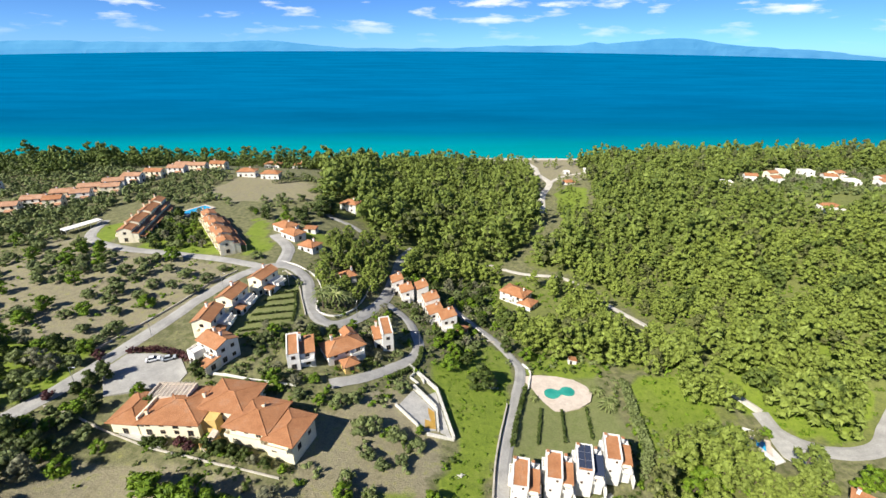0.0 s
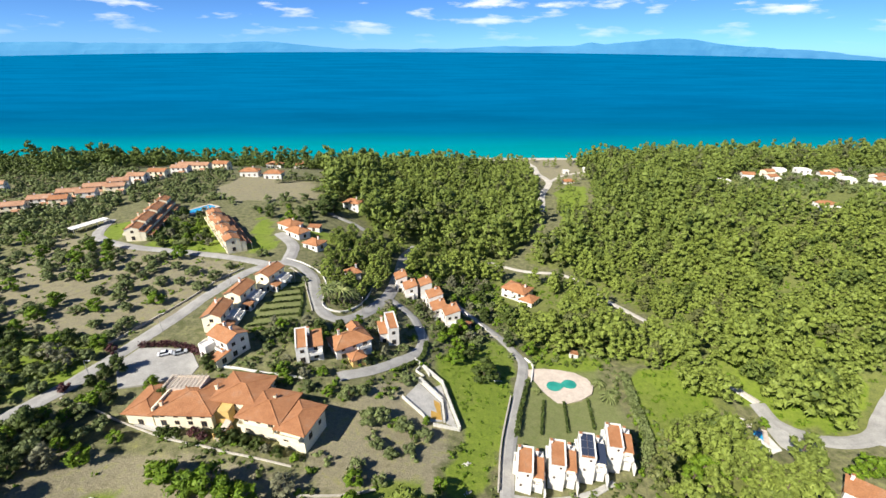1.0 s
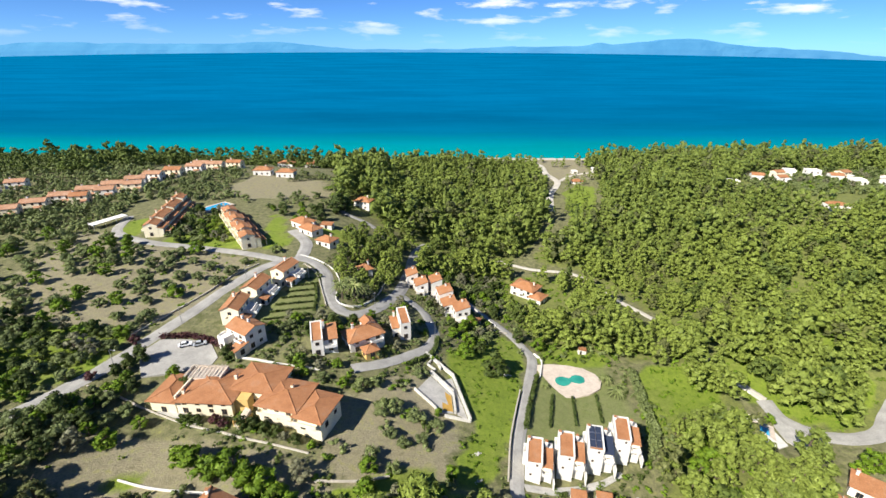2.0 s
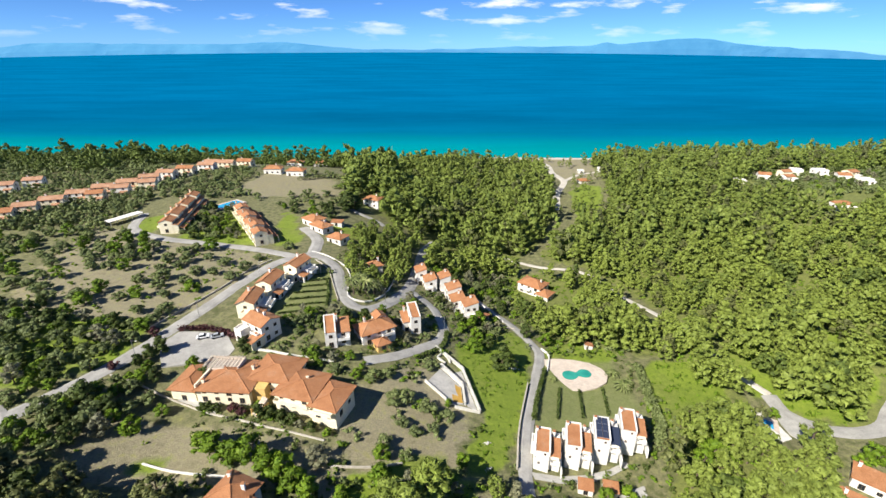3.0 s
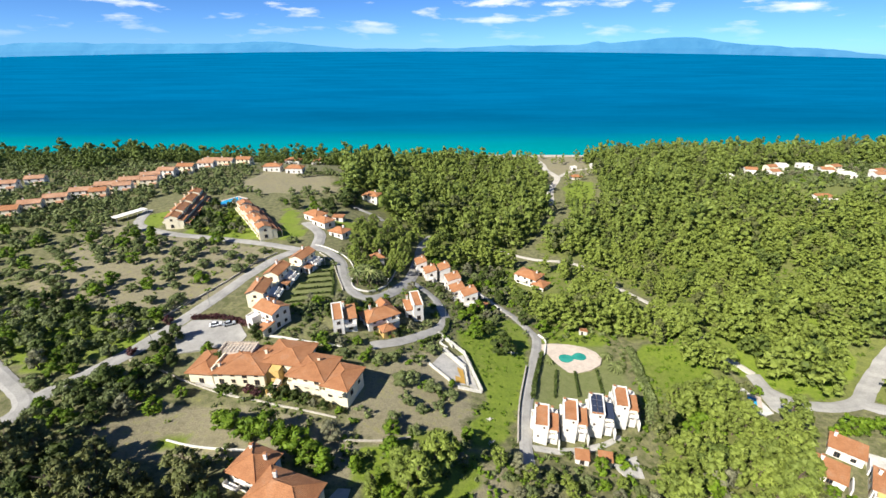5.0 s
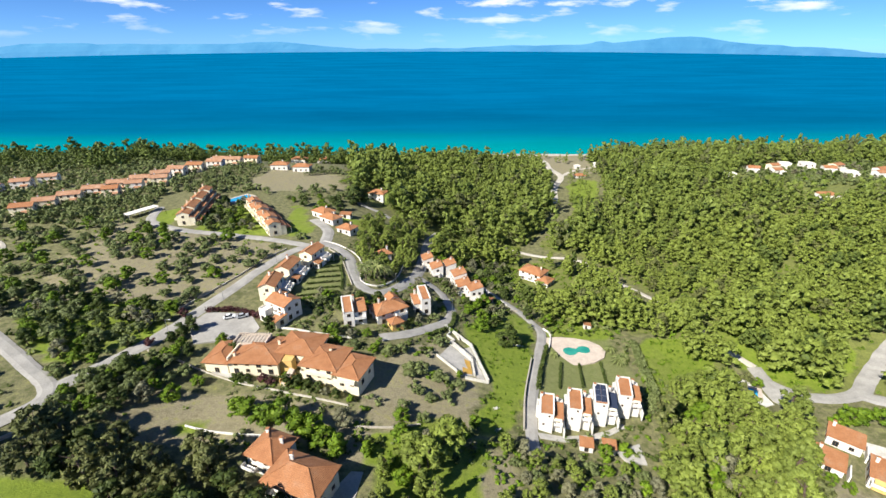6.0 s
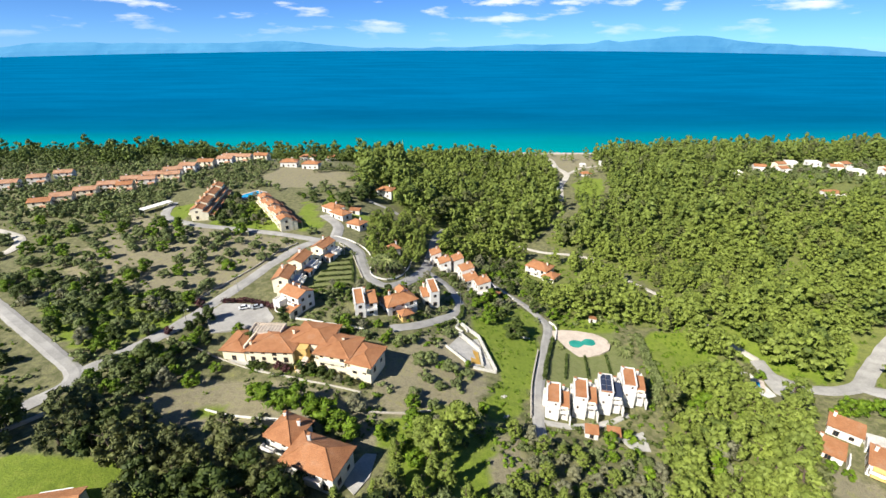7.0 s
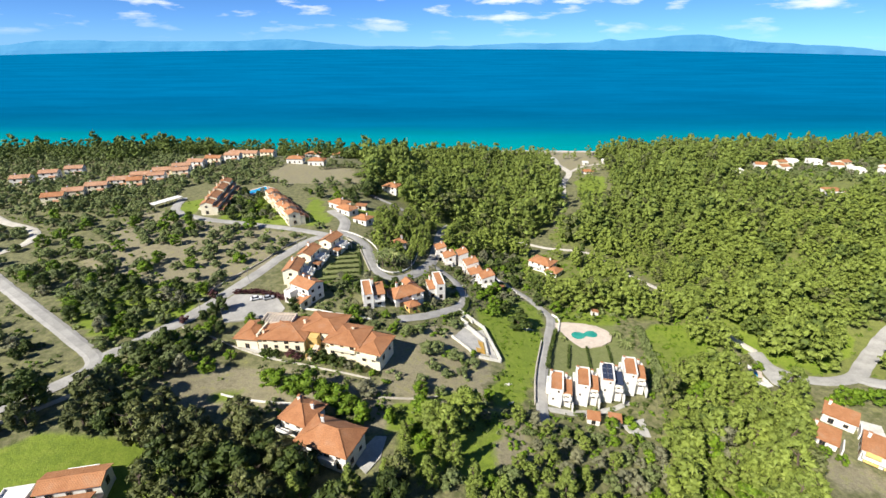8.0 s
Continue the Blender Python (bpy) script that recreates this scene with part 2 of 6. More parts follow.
def box(bm, x0, y0, z0, x1, y1, z1):
    vs = [bm.verts.new(p) for p in ((x0, y0, z0), (x1, y0, z0), (x1, y1, z0), (x0, y1, z0), (x0, y0, z1), (x1, y0, z1), (x1, y1, z1), (x0, y1, z1))]
    for f in ((3, 2, 1, 0), (4, 5, 6, 7), (0, 1, 5, 4), (1, 2, 6, 5), (2, 3, 7, 6), (3, 0, 4, 7)):
        bm.faces.new([vs[i] for i in f])
    return bm


def boxes(*sizes):
    bm = bmesh.new()
    for s in sizes:
        box(bm, *s)
    return bm


def step(a, b, x):
    u = min(1.0, max(0.0, (x - a) / (b - a)))
    return u * u * (3 - 2 * u)


def coast(x):
    return 552 + 5 * math.sin(x / 60) - 0.03 * x


def land(x, y):
    """The ground's height: a plateau, a valley running to the beach and a hill beyond it."""
    floor_z = 18 - 4 * step(70, 120, y) - 8 * step(120, 200, y)
    s = step(-55, 60, x + 0.12 * (y - 120))
    z = (34 + 4 * step(60, 160, -x)) * (1 - s) + floor_z * s + 24 * step(110, 290, x)
    z -= 4.5 * (1 - step(85, 120, y)) * step(-100, -65, x) * (1 - s) + 5 * step(75, 125, x) * (1 - step(95, 130, y))
    z -= 2.0 * math.exp(-(((x - 46) / 22) ** 2 + ((y - 70) / 18) ** 2))
    c = coast(x)
    z = 1.5 + (z - 1.5) * (1 - step(c - 230, c - 12, y) * (1 - 0.25 * step(150, 300, x)))
    if y > c - 12:
        z = min(z, 1.5 - (y - c + 12) * 0.12)
    return max(z, -6.0)


def inside(poly, x, y):
    hit = False
    for (x0, y0), (x1, y1) in zip(poly, poly[1:] + poly[:1]):
        if (y0 > y) != (y1 > y) and x < (x1 - x0) * (y - y0) / (y1 - y0) + x0:
            hit = not hit
    return hit


def smooth_line(points, gap=2.0):
    """A Catmull-Rom line through points, a place every gap metres."""
    pts = [Vector(p) for p in points]
    pts = [pts[0] * 2 - pts[1]] + pts + [pts[-1] * 2 - pts[-2]]
    out = []
    for a, b, c, d in zip(pts, pts[1:], pts[2:], pts[3:]):
        n = max(2, int((c - b).length / gap))
        for i in range(n):
            t = i / n
            out.append(0.5 * (2 * b + (c - a) * t + (2 * a - 5 * b + 4 * c - d) * t * t + (3 * b - a - 3 * c + d) * t ** 3))
    return out + [pts[-2]]


def segment_distance(x, y, line):
    return min((p.x - x) ** 2 + (p.y - y) ** 2 for p in line) ** 0.5


# ---- roads: centre lines and widths ----
ROADS = {
    "main_road": ([(-110, 79), (-98, 98), (-92, 112), (-87, 126), (-82, 141), (-77, 158), (-68, 178), (-54, 186), (-42, 176), (-36, 156), (-29, 143.5), (-20, 146), (-9.5, 168), (-5, 198), (-2.5, 224), (4, 246)], 5.2, M_ROAD),
    "west_road": ([(-62, 184), (-81, 191), (-106, 196), (-131, 200), (-153, 212), (-161, 236)], 5.0, M_ROAD),
    "north_road": ([(-55, 186), (-57, 206), (-68, 222)], 6.0, M_ROAD),
    "inner_lane": ([(-20.5, 110.2), (-11, 115), (-2.5, 122), (4.4, 130), (6.8, 139), (5, 149), (1.5, 159), (-7, 169)], 4.0, M_ROAD),
    "villa_lane": ([(26, 66), (27, 75), (31, 91), (38, 112), (44, 131), (43, 139), (37, 156), (29, 170), (22, 183)], 3.8, M_ROAD),
    "house_lane": ([(-26, 247), (-32, 252.5), (-45, 259), (-52, 270)], 4.0, M_ROAD),
    "forest_track": ([(45, 241), (65, 227), (89, 219), (101, 191), (110, 166), (114, 146), (113.5, 132), (113, 126), (116, 120), (122, 110)], 3.2, M_TRACK),
    "east_road": ([(121.5, 110), (121.8, 102), (125.5, 96.8), (131, 92.6), (139, 91), (147, 92.4), (153, 97), (161, 102.6), (170, 108.6), (180, 114), (206, 126), (250, 140)], 5.6, M_ROAD),
    "east_branch": ([(146, 91.5), (151, 86.5), (166, 80)], 6.0, M_ROAD),
    "beach_track": ([(104, 330), (109, 352), (117, 380), (134, 420), (133, 460), (137, 495), (133, 524)], 6.0, M_TRACK),
    "beach_branch": ([(134, 420), (150, 440), (165, 450), (190, 457)], 4.0, M_TRACK),
    "southwest_road": ([(-205, 146), (-179, 127), (-149, 106), (-124, 89), (-110, 78), (-113, 68), (-126, 54)], 4.8, M_ROAD),
    "far_west_road": ([(-260, 214), (-236, 196), (-209, 182), (-200, 166), (-205, 150)], 4.5, M_TRACK),
}
ROAD_LINES = {k: (smooth_line([(x, y, 0) for x, y in pts]), w) for k, (pts, w, m) in ROADS.items()}


def off_road(x, y, margin):
    return all(segment_distance(x, y, line) > w / 2 + margin for line, w in ROAD_LINES.values())


# ---- land cover ----
LUSH = [
    [(10, 127), (36, 151), (41, 134), (29, 91), (19, 70), (9, 70), (19, 94), (15, 108)],
    [(46, 130), (52, 144), (78, 134), (72, 128), (60, 128)],
    [(70, 90), (86, 128), (112, 126), (106, 108), (92, 100)],
    [(112, 302), (122, 340), (128, 380), (148, 404), (160, 392), (150, 360), (136, 322)],
    [(-124, 200), (-130, 232), (-108, 250), (-80, 196)],
    [(-150, 205), (-156, 228), (-146, 236), (-142, 206)],
    [(-76, 197), (-64, 201), (-76, 236), (-86, 250)],
    [(-60, 226), (-46, 214), (-18, 214), (-20, 236)],
    [(-110, 20), (-110, 48), (-84, 52), (-64, 40), (-66, 20)],
    [(-118, 90), (-97, 104), (-95, 124), (-122, 128), (-150, 118)],
    [(-70, 68), (-64, 68), (-64, 71), (-72, 71)],
    [(112, 128), (120, 104), (140, 94), (160, 108), (172, 140), (150, 130), (124, 140)],
    [(-20, 66), (2, 76), (12, 66), (6, 40), (-16, 46)],
]
LAWN = [[(33, 90), (44, 126), (72, 128), (72, 94), (52, 89)], [(-58, 130), (-37, 141), (-41, 168), (-54, 172)]]
DRY = [
    [(-171, 182), (-170, 213), (-105, 190), (-74, 186), (-76, 165), (-83, 143), (-100, 118), (-150, 120)],
    [(-24, 96), (0, 114), (14, 92), (6, 68), (-14, 66), (-24, 76)],
    [(-98, 84), (-60, 82), (-24, 74), (-24, 64), (-50, 66), (-84, 66)],
    [(-130, 290), (-110, 275), (-60, 285), (-70, 320), (-120, 345)],
    [(96, 60), (104, 46), (125, 44), (112, 58)],
    [(120, 430), (132, 540), (210, 535), (200, 450), (160, 420)],
    [(0, 54), (3, 64), (16, 65), (21, 57), (14, 48), (3, 48)],
    [(-28, 56), (-26, 67), (-12, 69), (-14, 60)],
]
FOREST = [
    [(-45, 500), (-5, 505), (118, 500), (122, 424), (99, 318), (75, 263), (58, 240), (34, 222), (2, 218), (-3, 238), (-18, 256), (-20, 286), (-30, 345)],
    [(190, 512), (320, 515), (560, 515), (370, 300), (330, 215), (260, 120), (200, 80), (158, 84), (152, 92), (139, 92), (121, 102), (116, 116), (116, 140), (113, 172), (104, 198), (92, 226), (70, 236), (74, 252), (112, 290), (144, 318), (166, 391)],
    [(38, 215), (49, 221), (84, 214), (97, 188), (106, 160), (112, 132), (96, 127), (80, 134), (71, 138), (50, 142), (42, 170)],
    [(74, 91), (90, 99), (102, 84), (108, 74), (104, 64), (92, 50), (80, 20), (42, 20), (60, 58), (66, 72)],
    [(86, 99), (98, 88), (114, 84), (127, 82), (120, 78), (110, 74), (104, 66), (98, 58), (92, 74)],
    [(-8, 200), (-6, 238), (2, 218), (34, 222), (48, 240), (46, 218), (8, 204)],
    [(96, 140), (111, 142), (112, 122), (113, 108), (104, 106), (97, 118)],
    [(-16, 240), (-28, 262), (-52, 268), (-56, 300), (-66, 345), (-60, 400), (-45, 500), (-30, 345), (-20, 286)],
]
OPEN = [
    [(238, 318), (258, 244), (300, 262), (440, 265), (450, 372), (300, 372)],
    [(38, 212), (46, 170), (78, 164), (80, 192), (62, 214)],
    [(44, 233), (92, 214), (98, 206), (86, 203), (50, 222)],
    [(104, 186), (92, 176), (98, 160), (108, 166)],
]
SCRUB_WOOD = [
    [(-500, 560), (-440, 330), (-330, 330), (-240, 360), (-190, 400), (-130, 420), (-60, 400), (-45, 500), (-60, 540)],
]


def cover(x, y):
    lush = any(inside(p, x, y) for p in LUSH)
    dry = any(inside(p, x, y) for p in DRY)
    wood = any(inside(p, x, y) for p in FOREST)
    return (0.95 if lush else 0.3, 0.9 if dry else 0.42, 0.75 if wood and not lush else 0.12, 1.0 if any(inside(p, x, y) for p in LAWN) else 0.0)


def build_ground():
    xs = np.concatenate([np.arange(-5000, -700, 430), np.arange(-700, -340, 30), np.arange(-340, 400, 3.5), np.arange(400, 800, 30), np.arange(800, 5001, 420)])
    ys = np.concatenate([np.arange(-1500, -60, 120), np.arange(-60, 580, 3.5), np.arange(580, 700, 20)])
    verts = [(float(x), float(y), land(x, y) + (0.25 * noise.noise((x * 0.09, y * 0.09, 0)) if -340 < x < 400 and y < 520 else 0)) for y in ys for x in xs]
    w = len(xs)
    faces = [(j * w + i, j * w + i + 1, (j + 1) * w + i + 1, (j + 1) * w + i) for j in range(len(ys) - 1) for i in range(w - 1)]
    me = bpy.data.meshes.new("ground")
    me.from_pydata(verts, [], faces)
    layer = me.color_attributes.new("cover", "FLOAT_COLOR", "POINT")
    layer.data.foreach_set("color", np.array([cover(v[0], v[1]) for v in verts], dtype=np.float32).ravel())
    me.polygons.foreach_set("use_smooth", np.ones(len(faces), dtype=bool))
    me.materials.append(M_GROUND)
    tagged(new("ground", me), "rolling land of dry grass, scrub and green meadow", "ground", kind="structure")


def build_sea():
    xs = np.concatenate([np.linspace(-7000, -900, 22), np.linspace(-800, 900, 60), np.linspace(1000, 7000, 22)])
    ys = np.concatenate([np.arange(470, 900, 12), np.arange(900, 4901, 125)])
    verts, depth = [], []
    for y in ys:
        k = max(0.0, (y - 1000) / 3900) ** 2
        for x in xs:
            verts.append((float(x), float(y), k * (99 - 3e-6 * (x - 300) ** 2)))
            depth.append(min(1.0, max(0.0, (y - coast(x)) / 800)))
    w = len(xs)
    faces = [(j * w + i, j * w + i + 1, (j + 1) * w + i + 1, (j + 1) * w + i) for j in range(len(ys) - 1) for i in range(w - 1)]
    me = bpy.data.meshes.new("sea")
    me.from_pydata(verts, [], faces)
    layer = me.color_attributes.new("depth", "FLOAT_COLOR", "POINT")
    layer.data.foreach_set("color", np.array([(d, d, d, 1) for d in depth], dtype=np.float32).ravel())
    me.polygons.foreach_set("use_smooth", np.ones(len(faces), dtype=bool))
    me.materials.append(M_SEA)
    tagged(new("sea", me), "calm blue sea, turquoise along the shore", "sea", kind="structure")


def far_ridge(x):
    """Height of the far coast's skyline."""
    def hump(c, w, h):
        return h * math.exp(-((x - c) / w) ** 2)
    z = 26 + hump(2740, 560, 104) + hump(1775, 90, 24) + hump(2000, 800, 50) + hump(3600, 500, 50) + hump(-1450, 500, 62) + hump(-3700, 900, 92) + hump(-2400, 700, 50) + hump(4300, 500, 40) + hump(900, 500, 22)
    return z + 9 * noise.fractal((x * 0.004, 0, 0), 1.0, 2.0, 4)


def build_far_hills():
    bm = bmesh.new()
    rows = []
    for k, (dy, f) in enumerate(((0, -0.4), (30, 0.35), (60, 0.75), (90, 1.0), (200, 0.2))):
        row = []
        for i in range(221):
            x = -6600 + i * 60.0
            base = 98 - 3e-6 * (x - 300) ** 2
            row.append(bm.verts.new((x, 4860 + dy + 25 * noise.noise((x * 0.006, k, 0)), base + f * far_ridge(x))))
        rows.append(row)
    for a, b in zip(rows, rows[1:]):
        for i in range(220):
            bm.faces.new((a[i], a[i + 1], b[i + 1], b[i]))
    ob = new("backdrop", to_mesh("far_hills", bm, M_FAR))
    tagged(ob, "hills on the far shore, blue haze painted into their glowing colour", "hills", kind="structure")


build_ground()
build_sea()
build_far_hills()


def ribbon(name, line, width, mat, label, lift=0.12, kind="structure", category="road"):
    bm = bmesh.new()
    last = None
    for i, p in enumerate(line):
        a, b = line[max(0, i - 1)], line[min(len(line) - 1, i + 1)]
        side = Vector((a.y - b.y, b.x - a.x, 0)).normalized() * width / 2
        row = []
        for s in (-1, -0.5, 0, 0.5, 1):
            q = p + side * (s + (0.1 * noise.noise((p.x * 0.3, p.y * 0.3, s)) if abs(s) == 1 else 0))
            row.append(bm.verts.new((q.x, q.y, land(q.x, q.y) + lift + (0.25 if abs(s) < 1 else 0.0))))
        if last:
            for k in range(4):
                bm.faces.new((last[k + 1], last[k], row[k], row[k + 1]))
        last = row
    ob = new(name, to_mesh(name, bm, mat))
    return tagged(ob, label, category, kind=kind)


for _k, (_line, _w) in ROAD_LINES.items():
    ribbon("road", _line, _w, ROADS[_k][2], "pale grey village road" if ROADS[_k][2] is M_ROAD else "sandy unpaved track", 0.1 + 0.012 * list(ROADS).index(_k))


def slab(name, outline, mat, label, category, lift=0.25, kind="structure", depth=1.2):
    """A level-edged patch that follows the land, with a skirt that goes into the ground."""
    bm = bmesh.new()
    top = [bm.verts.new((x, y, land(x, y) + lift)) for x, y in outline]
    low = [bm.verts.new((x, y, land(x, y) - depth)) for x, y in outline]
    bm.faces.new(top)
    n = len(top)
    for i in range(n):
        bm.faces.new((top[i], low[i], low[(i + 1) % n], top[(i + 1) % n]))
    bmesh.ops.recalc_face_normals(bm, faces=bm.faces)
    return tagged(new(name, to_mesh(name, bm, mat)), label, category, kind=kind)


# ---- houses ----
WINDOW_DATA = {}


def window_meshes(w, h, frame_mat):
    key = (round(w, 2), round(h, 2), frame_mat.name)
    if key not in WINDOW_DATA:
        t = 0.09
        ring = boxes((-w / 2, -0.07, 0, -w / 2 + t, 0.0, h), (w / 2 - t, -0.07, 0, w / 2, 0.0, h), (-w / 2 + t, -0.07, 0, w / 2 - t, 0.0, t), (-w / 2 + t, -0.07, h - t, w / 2 - t, 0.0, h), (-0.04, -0.06, t, 0.04, 0.0, h - t))
        pane = boxes((-w / 2 + t, -0.03, t, w / 2 - t, 0.0, h - t))
        WINDOW_DATA[key] = (to_mesh("window_frame", ring, frame_mat), to_mesh("pane", pane, M_GLASS))
    return WINDOW_DATA[key]


def window(parent, m, w, h, frame_mat=None, name="window"):
    ring, pane = window_meshes(w, h, frame_mat or M_FRAME)
    a = new(name, ring)
    a.parent, a.matrix_basis = parent, m
    b = new("pane", pane)
    b.parent = a


def roof_bm(kind, w, d, z, rh, o, thick=0.2):
    """A tiled roof over a w by d block whose walls end at z; UVs in metres along and down each slope."""
    x, y = w / 2 + o, d / 2 + o
    k = rh / (min(w, d) / 2)
    drop = o * k * 0.6
    if kind == "hip":
        r = rh
        if w >= d:
            a, b = (-(x - y), 0, z + r), (x - y, 0, z + r)
            if x - y < 0.3:
                a, b = (-0.15, 0, z + r), (0.15, 0, z + r)
            p = [(-x, -y, z - drop), (x, -y, z - drop), (x, y, z - drop), (-x, y, z - drop), a, b]
            faces = [(0, 1, 5, 4), (2, 3, 4, 5), (1, 2, 5), (3, 0, 4)]
        else:
            a, b = (0, -(y - x), z + r), (0, y - x, z + r)
            p = [(-x, -y, z - drop), (x, -y, z - drop), (x, y, z - drop), (-x, y, z - drop), a, b]
            faces = [(1, 2, 5, 4), (3, 0, 4, 5), (0, 1, 4), (2, 3, 5)]
    elif kind == "gx":
        p = [(-x, -y, z - drop), (x, -y, z - drop), (x, 0, z + rh), (-x, 0, z + rh), (x, y, z - drop), (-x, y, z - drop)]
        faces = [(0, 1, 2, 3), (3, 2, 4, 5)]
    elif kind == "gy":
        p = [(-x, -y, z - drop), (0, -y, z + rh), (0, y, z + rh), (-x, y, z - drop), (x, -y, z - drop), (x, y, z - drop)]
        faces = [(0, 1, 2, 3), (1, 4, 5, 2)]
    else:
        hi = {"sf": (0, 0, 1, 1), "sb": (1, 1, 0, 0), "sl": (0, 1, 1, 0), "sr": (1, 0, 0, 1)}[kind]
        p = [(px, py, z + 0.04 + rh * f) for (px, py), f in zip(((-x, -y), (x, -y), (x, y), (-x, y)), hi)]
        faces = [(0, 1, 2, 3)]
    bm = bmesh.new()
    top = [bm.verts.new(q) for q in p]
    low = [bm.verts.new((q[0], q[1], q[2] - thick)) for q in p]
    edges = {}
    for f in faces:
        bm.faces.new([top[i] for i in f])
        bm.faces.new([low[i] for i in reversed(f)])
        for a, b in zip(f, f[1:] + f[:1]):
            edges[(a, b)] = True
    for a, b in edges:
        if (b, a) not in edges:
            bm.faces.new((top[a], low[a], low[b], top[b]))
    uv = bm.loops.layers.uv.new("UVMap")
    bm.normal_update()
    for f in bm.faces:
        n = f.normal
        u = Vector((n.y, -n.x, 0))
        u = u.normalized() if u.length > 1e-4 else Vector((1, 0, 0))
        v = n.cross(u)
        for l in f.loops:
            l[uv].uv = (l.vert.co.dot(u), l.vert.co.dot(v))
    return bm


def ridge_bm(kind, w, d, z, rh, o):
    """Rounded ridge and hip tiles along the roof's edges."""
    x, y = w / 2 + o, d / 2 + o
    drop = o * rh / (min(w, d) / 2) * 0.6
    lines = []
    if kind == "hip":
        if w >= d:
            a, b = Vector((-max(x - y, 0.15), 0, z + rh)), Vector((max(x - y, 0.15), 0, z + rh))
            lines = [(a, b), (Vector((-x, -y, z - drop)), a), (Vector((-x, y, z - drop)), a), (Vector((x, -y, z - drop)), b), (Vector((x, y, z - drop)), b)]
        else:
            a, b = Vector((0, -(y - x), z + rh)), Vector((0, y - x, z + rh))
            lines = [(a, b), (Vector((-x, -y, z - drop)), a), (Vector((x, -y, z - drop)), a), (Vector((-x, y, z - drop)), b), (Vector((x, y, z - drop)), b)]
    elif kind == "gx":
        lines = [(Vector((-x, 0, z + rh)), Vector((x, 0, z + rh)))]
    elif kind == "gy":
        lines = [(Vector((0, -y, z + rh)), Vector((0, y, z + rh)))]
    if not lines:
        return None
    bm = bmesh.new()
    for a, b in lines:
        way = (b - a).normalized()
        side = way.cross(Vector((0, 0, 1))).normalized() * 0.16
        up = Vector((0, 0, 0.13))
        rows = [[bm.verts.new(e + q) for q in (-side, -side * 0.6 + up, side * 0.6 + up, side)] for e in (a, b)]
        for i in range(3):
            bm.faces.new((rows[0][i], rows[0][i + 1], rows[1][i + 1], rows[1][i]))
        for r in rows:
            bm.faces.new(r)
    bmesh.ops.recalc_face_normals(bm, faces=bm.faces)
    bm.loops.layers.uv.new("UVMap")
    return bm


def walls_bm(kind, w, d, h, rh, deep, parapet):
    bm = boxes((-w / 2, -d / 2, -deep, w / 2, d / 2, h))
    x, y = w / 2, d / 2
    if kind in ("gx", "gy", "sf", "sb", "sl", "sr"):
        if kind == "gx":
            p = [(-x, -y, h), (-x, y, h), (-x, 0, h + rh), (x, -y, h), (x, y, h), (x, 0, h + rh)]
        elif kind == "gy":
            p = [(-x, -y, h), (x, -y, h), (0, -y, h + rh), (-x, y, h), (x, y, h), (0, y, h + rh)]
        elif kind == "sf":
            p = [(-x, -y, h), (-x, y, h), (-x, y, h + rh), (x, -y, h), (x, y, h), (x, y, h + rh)]
        elif kind == "sb":
            p = [(-x, y, h), (-x, -y, h), (-x, -y, h + rh), (x, y, h), (x, -y, h), (x, -y, h + rh)]
        elif kind == "sl":
            p = [(-x, -y, h), (x, -y, h), (x, -y, h + rh), (-x, y, h), (x, y, h), (x, y, h + rh)]
        else:
            p = [(x, -y, h), (-x, -y, h), (-x, -y, h + rh), (x, y, h), (-x, y, h), (-x, y, h + rh)]
        p = [(a, b, c - 0.22 * (c > h + 0.01) + 0.0) for a, b, c in p]
        v = [bm.verts.new(q) for q in p]
        for f in ((0, 1, 2), (5, 4, 3), (0, 2, 5, 3), (2, 1, 4, 5), (1, 0, 3, 4)):
            bm.faces.new([v[i] for i in f])
    if parapet and kind in ("sf", "sb"):
        lo, hi = (h + 0.35, h + rh + 0.35) if kind == "sf" else (h + rh + 0.35, h + 0.35)
        for sx in (-1, 1):
            a, b = sx * x, sx * (x + 0.001) - sx * 0.42
            q = [(a, -y - 0.15, h - 0.5), (b, -y - 0.15, h - 0.5), (b, y, h), (a, y, h), (a, -y - 0.15, lo), (b, -y - 0.15, lo), (b, y, hi), (a, y, hi)]
            v = [bm.verts.new(c) for c in q]
            for f in ((0, 1, 5, 4), (1, 2, 6, 5), (2, 3, 7, 6), (3, 0, 4, 7), (4, 5, 6, 7), (3, 2, 1, 0)):
                bm.faces.new([v[i] for i in f])
        t = hi if kind == "sf" else lo
        yy = y if kind == "sf" else -y
        box(bm, -x, min(yy, yy - 0.35 * (1 if yy > 0 else -1)), h, x, max(yy, yy - 0.35 * (1 if yy > 0 else -1)), t)
    if kind == "flat":
        for b in ((-x, -y, h, x, -y + 0.25, h + 0.5), (-x, y - 0.25, h, x, y, h + 0.5), (-x, -y + 0.25, h, -x + 0.25, y - 0.25, h + 0.5), (x - 0.25, -y + 0.25, h, x, y - 0.25, h + 0.5)):
            box(bm, *b)
    bmesh.ops.recalc_face_normals(bm, faces=bm.faces)
    return bm


def put(ob, m):
    ob.matrix_basis = m
    return ob


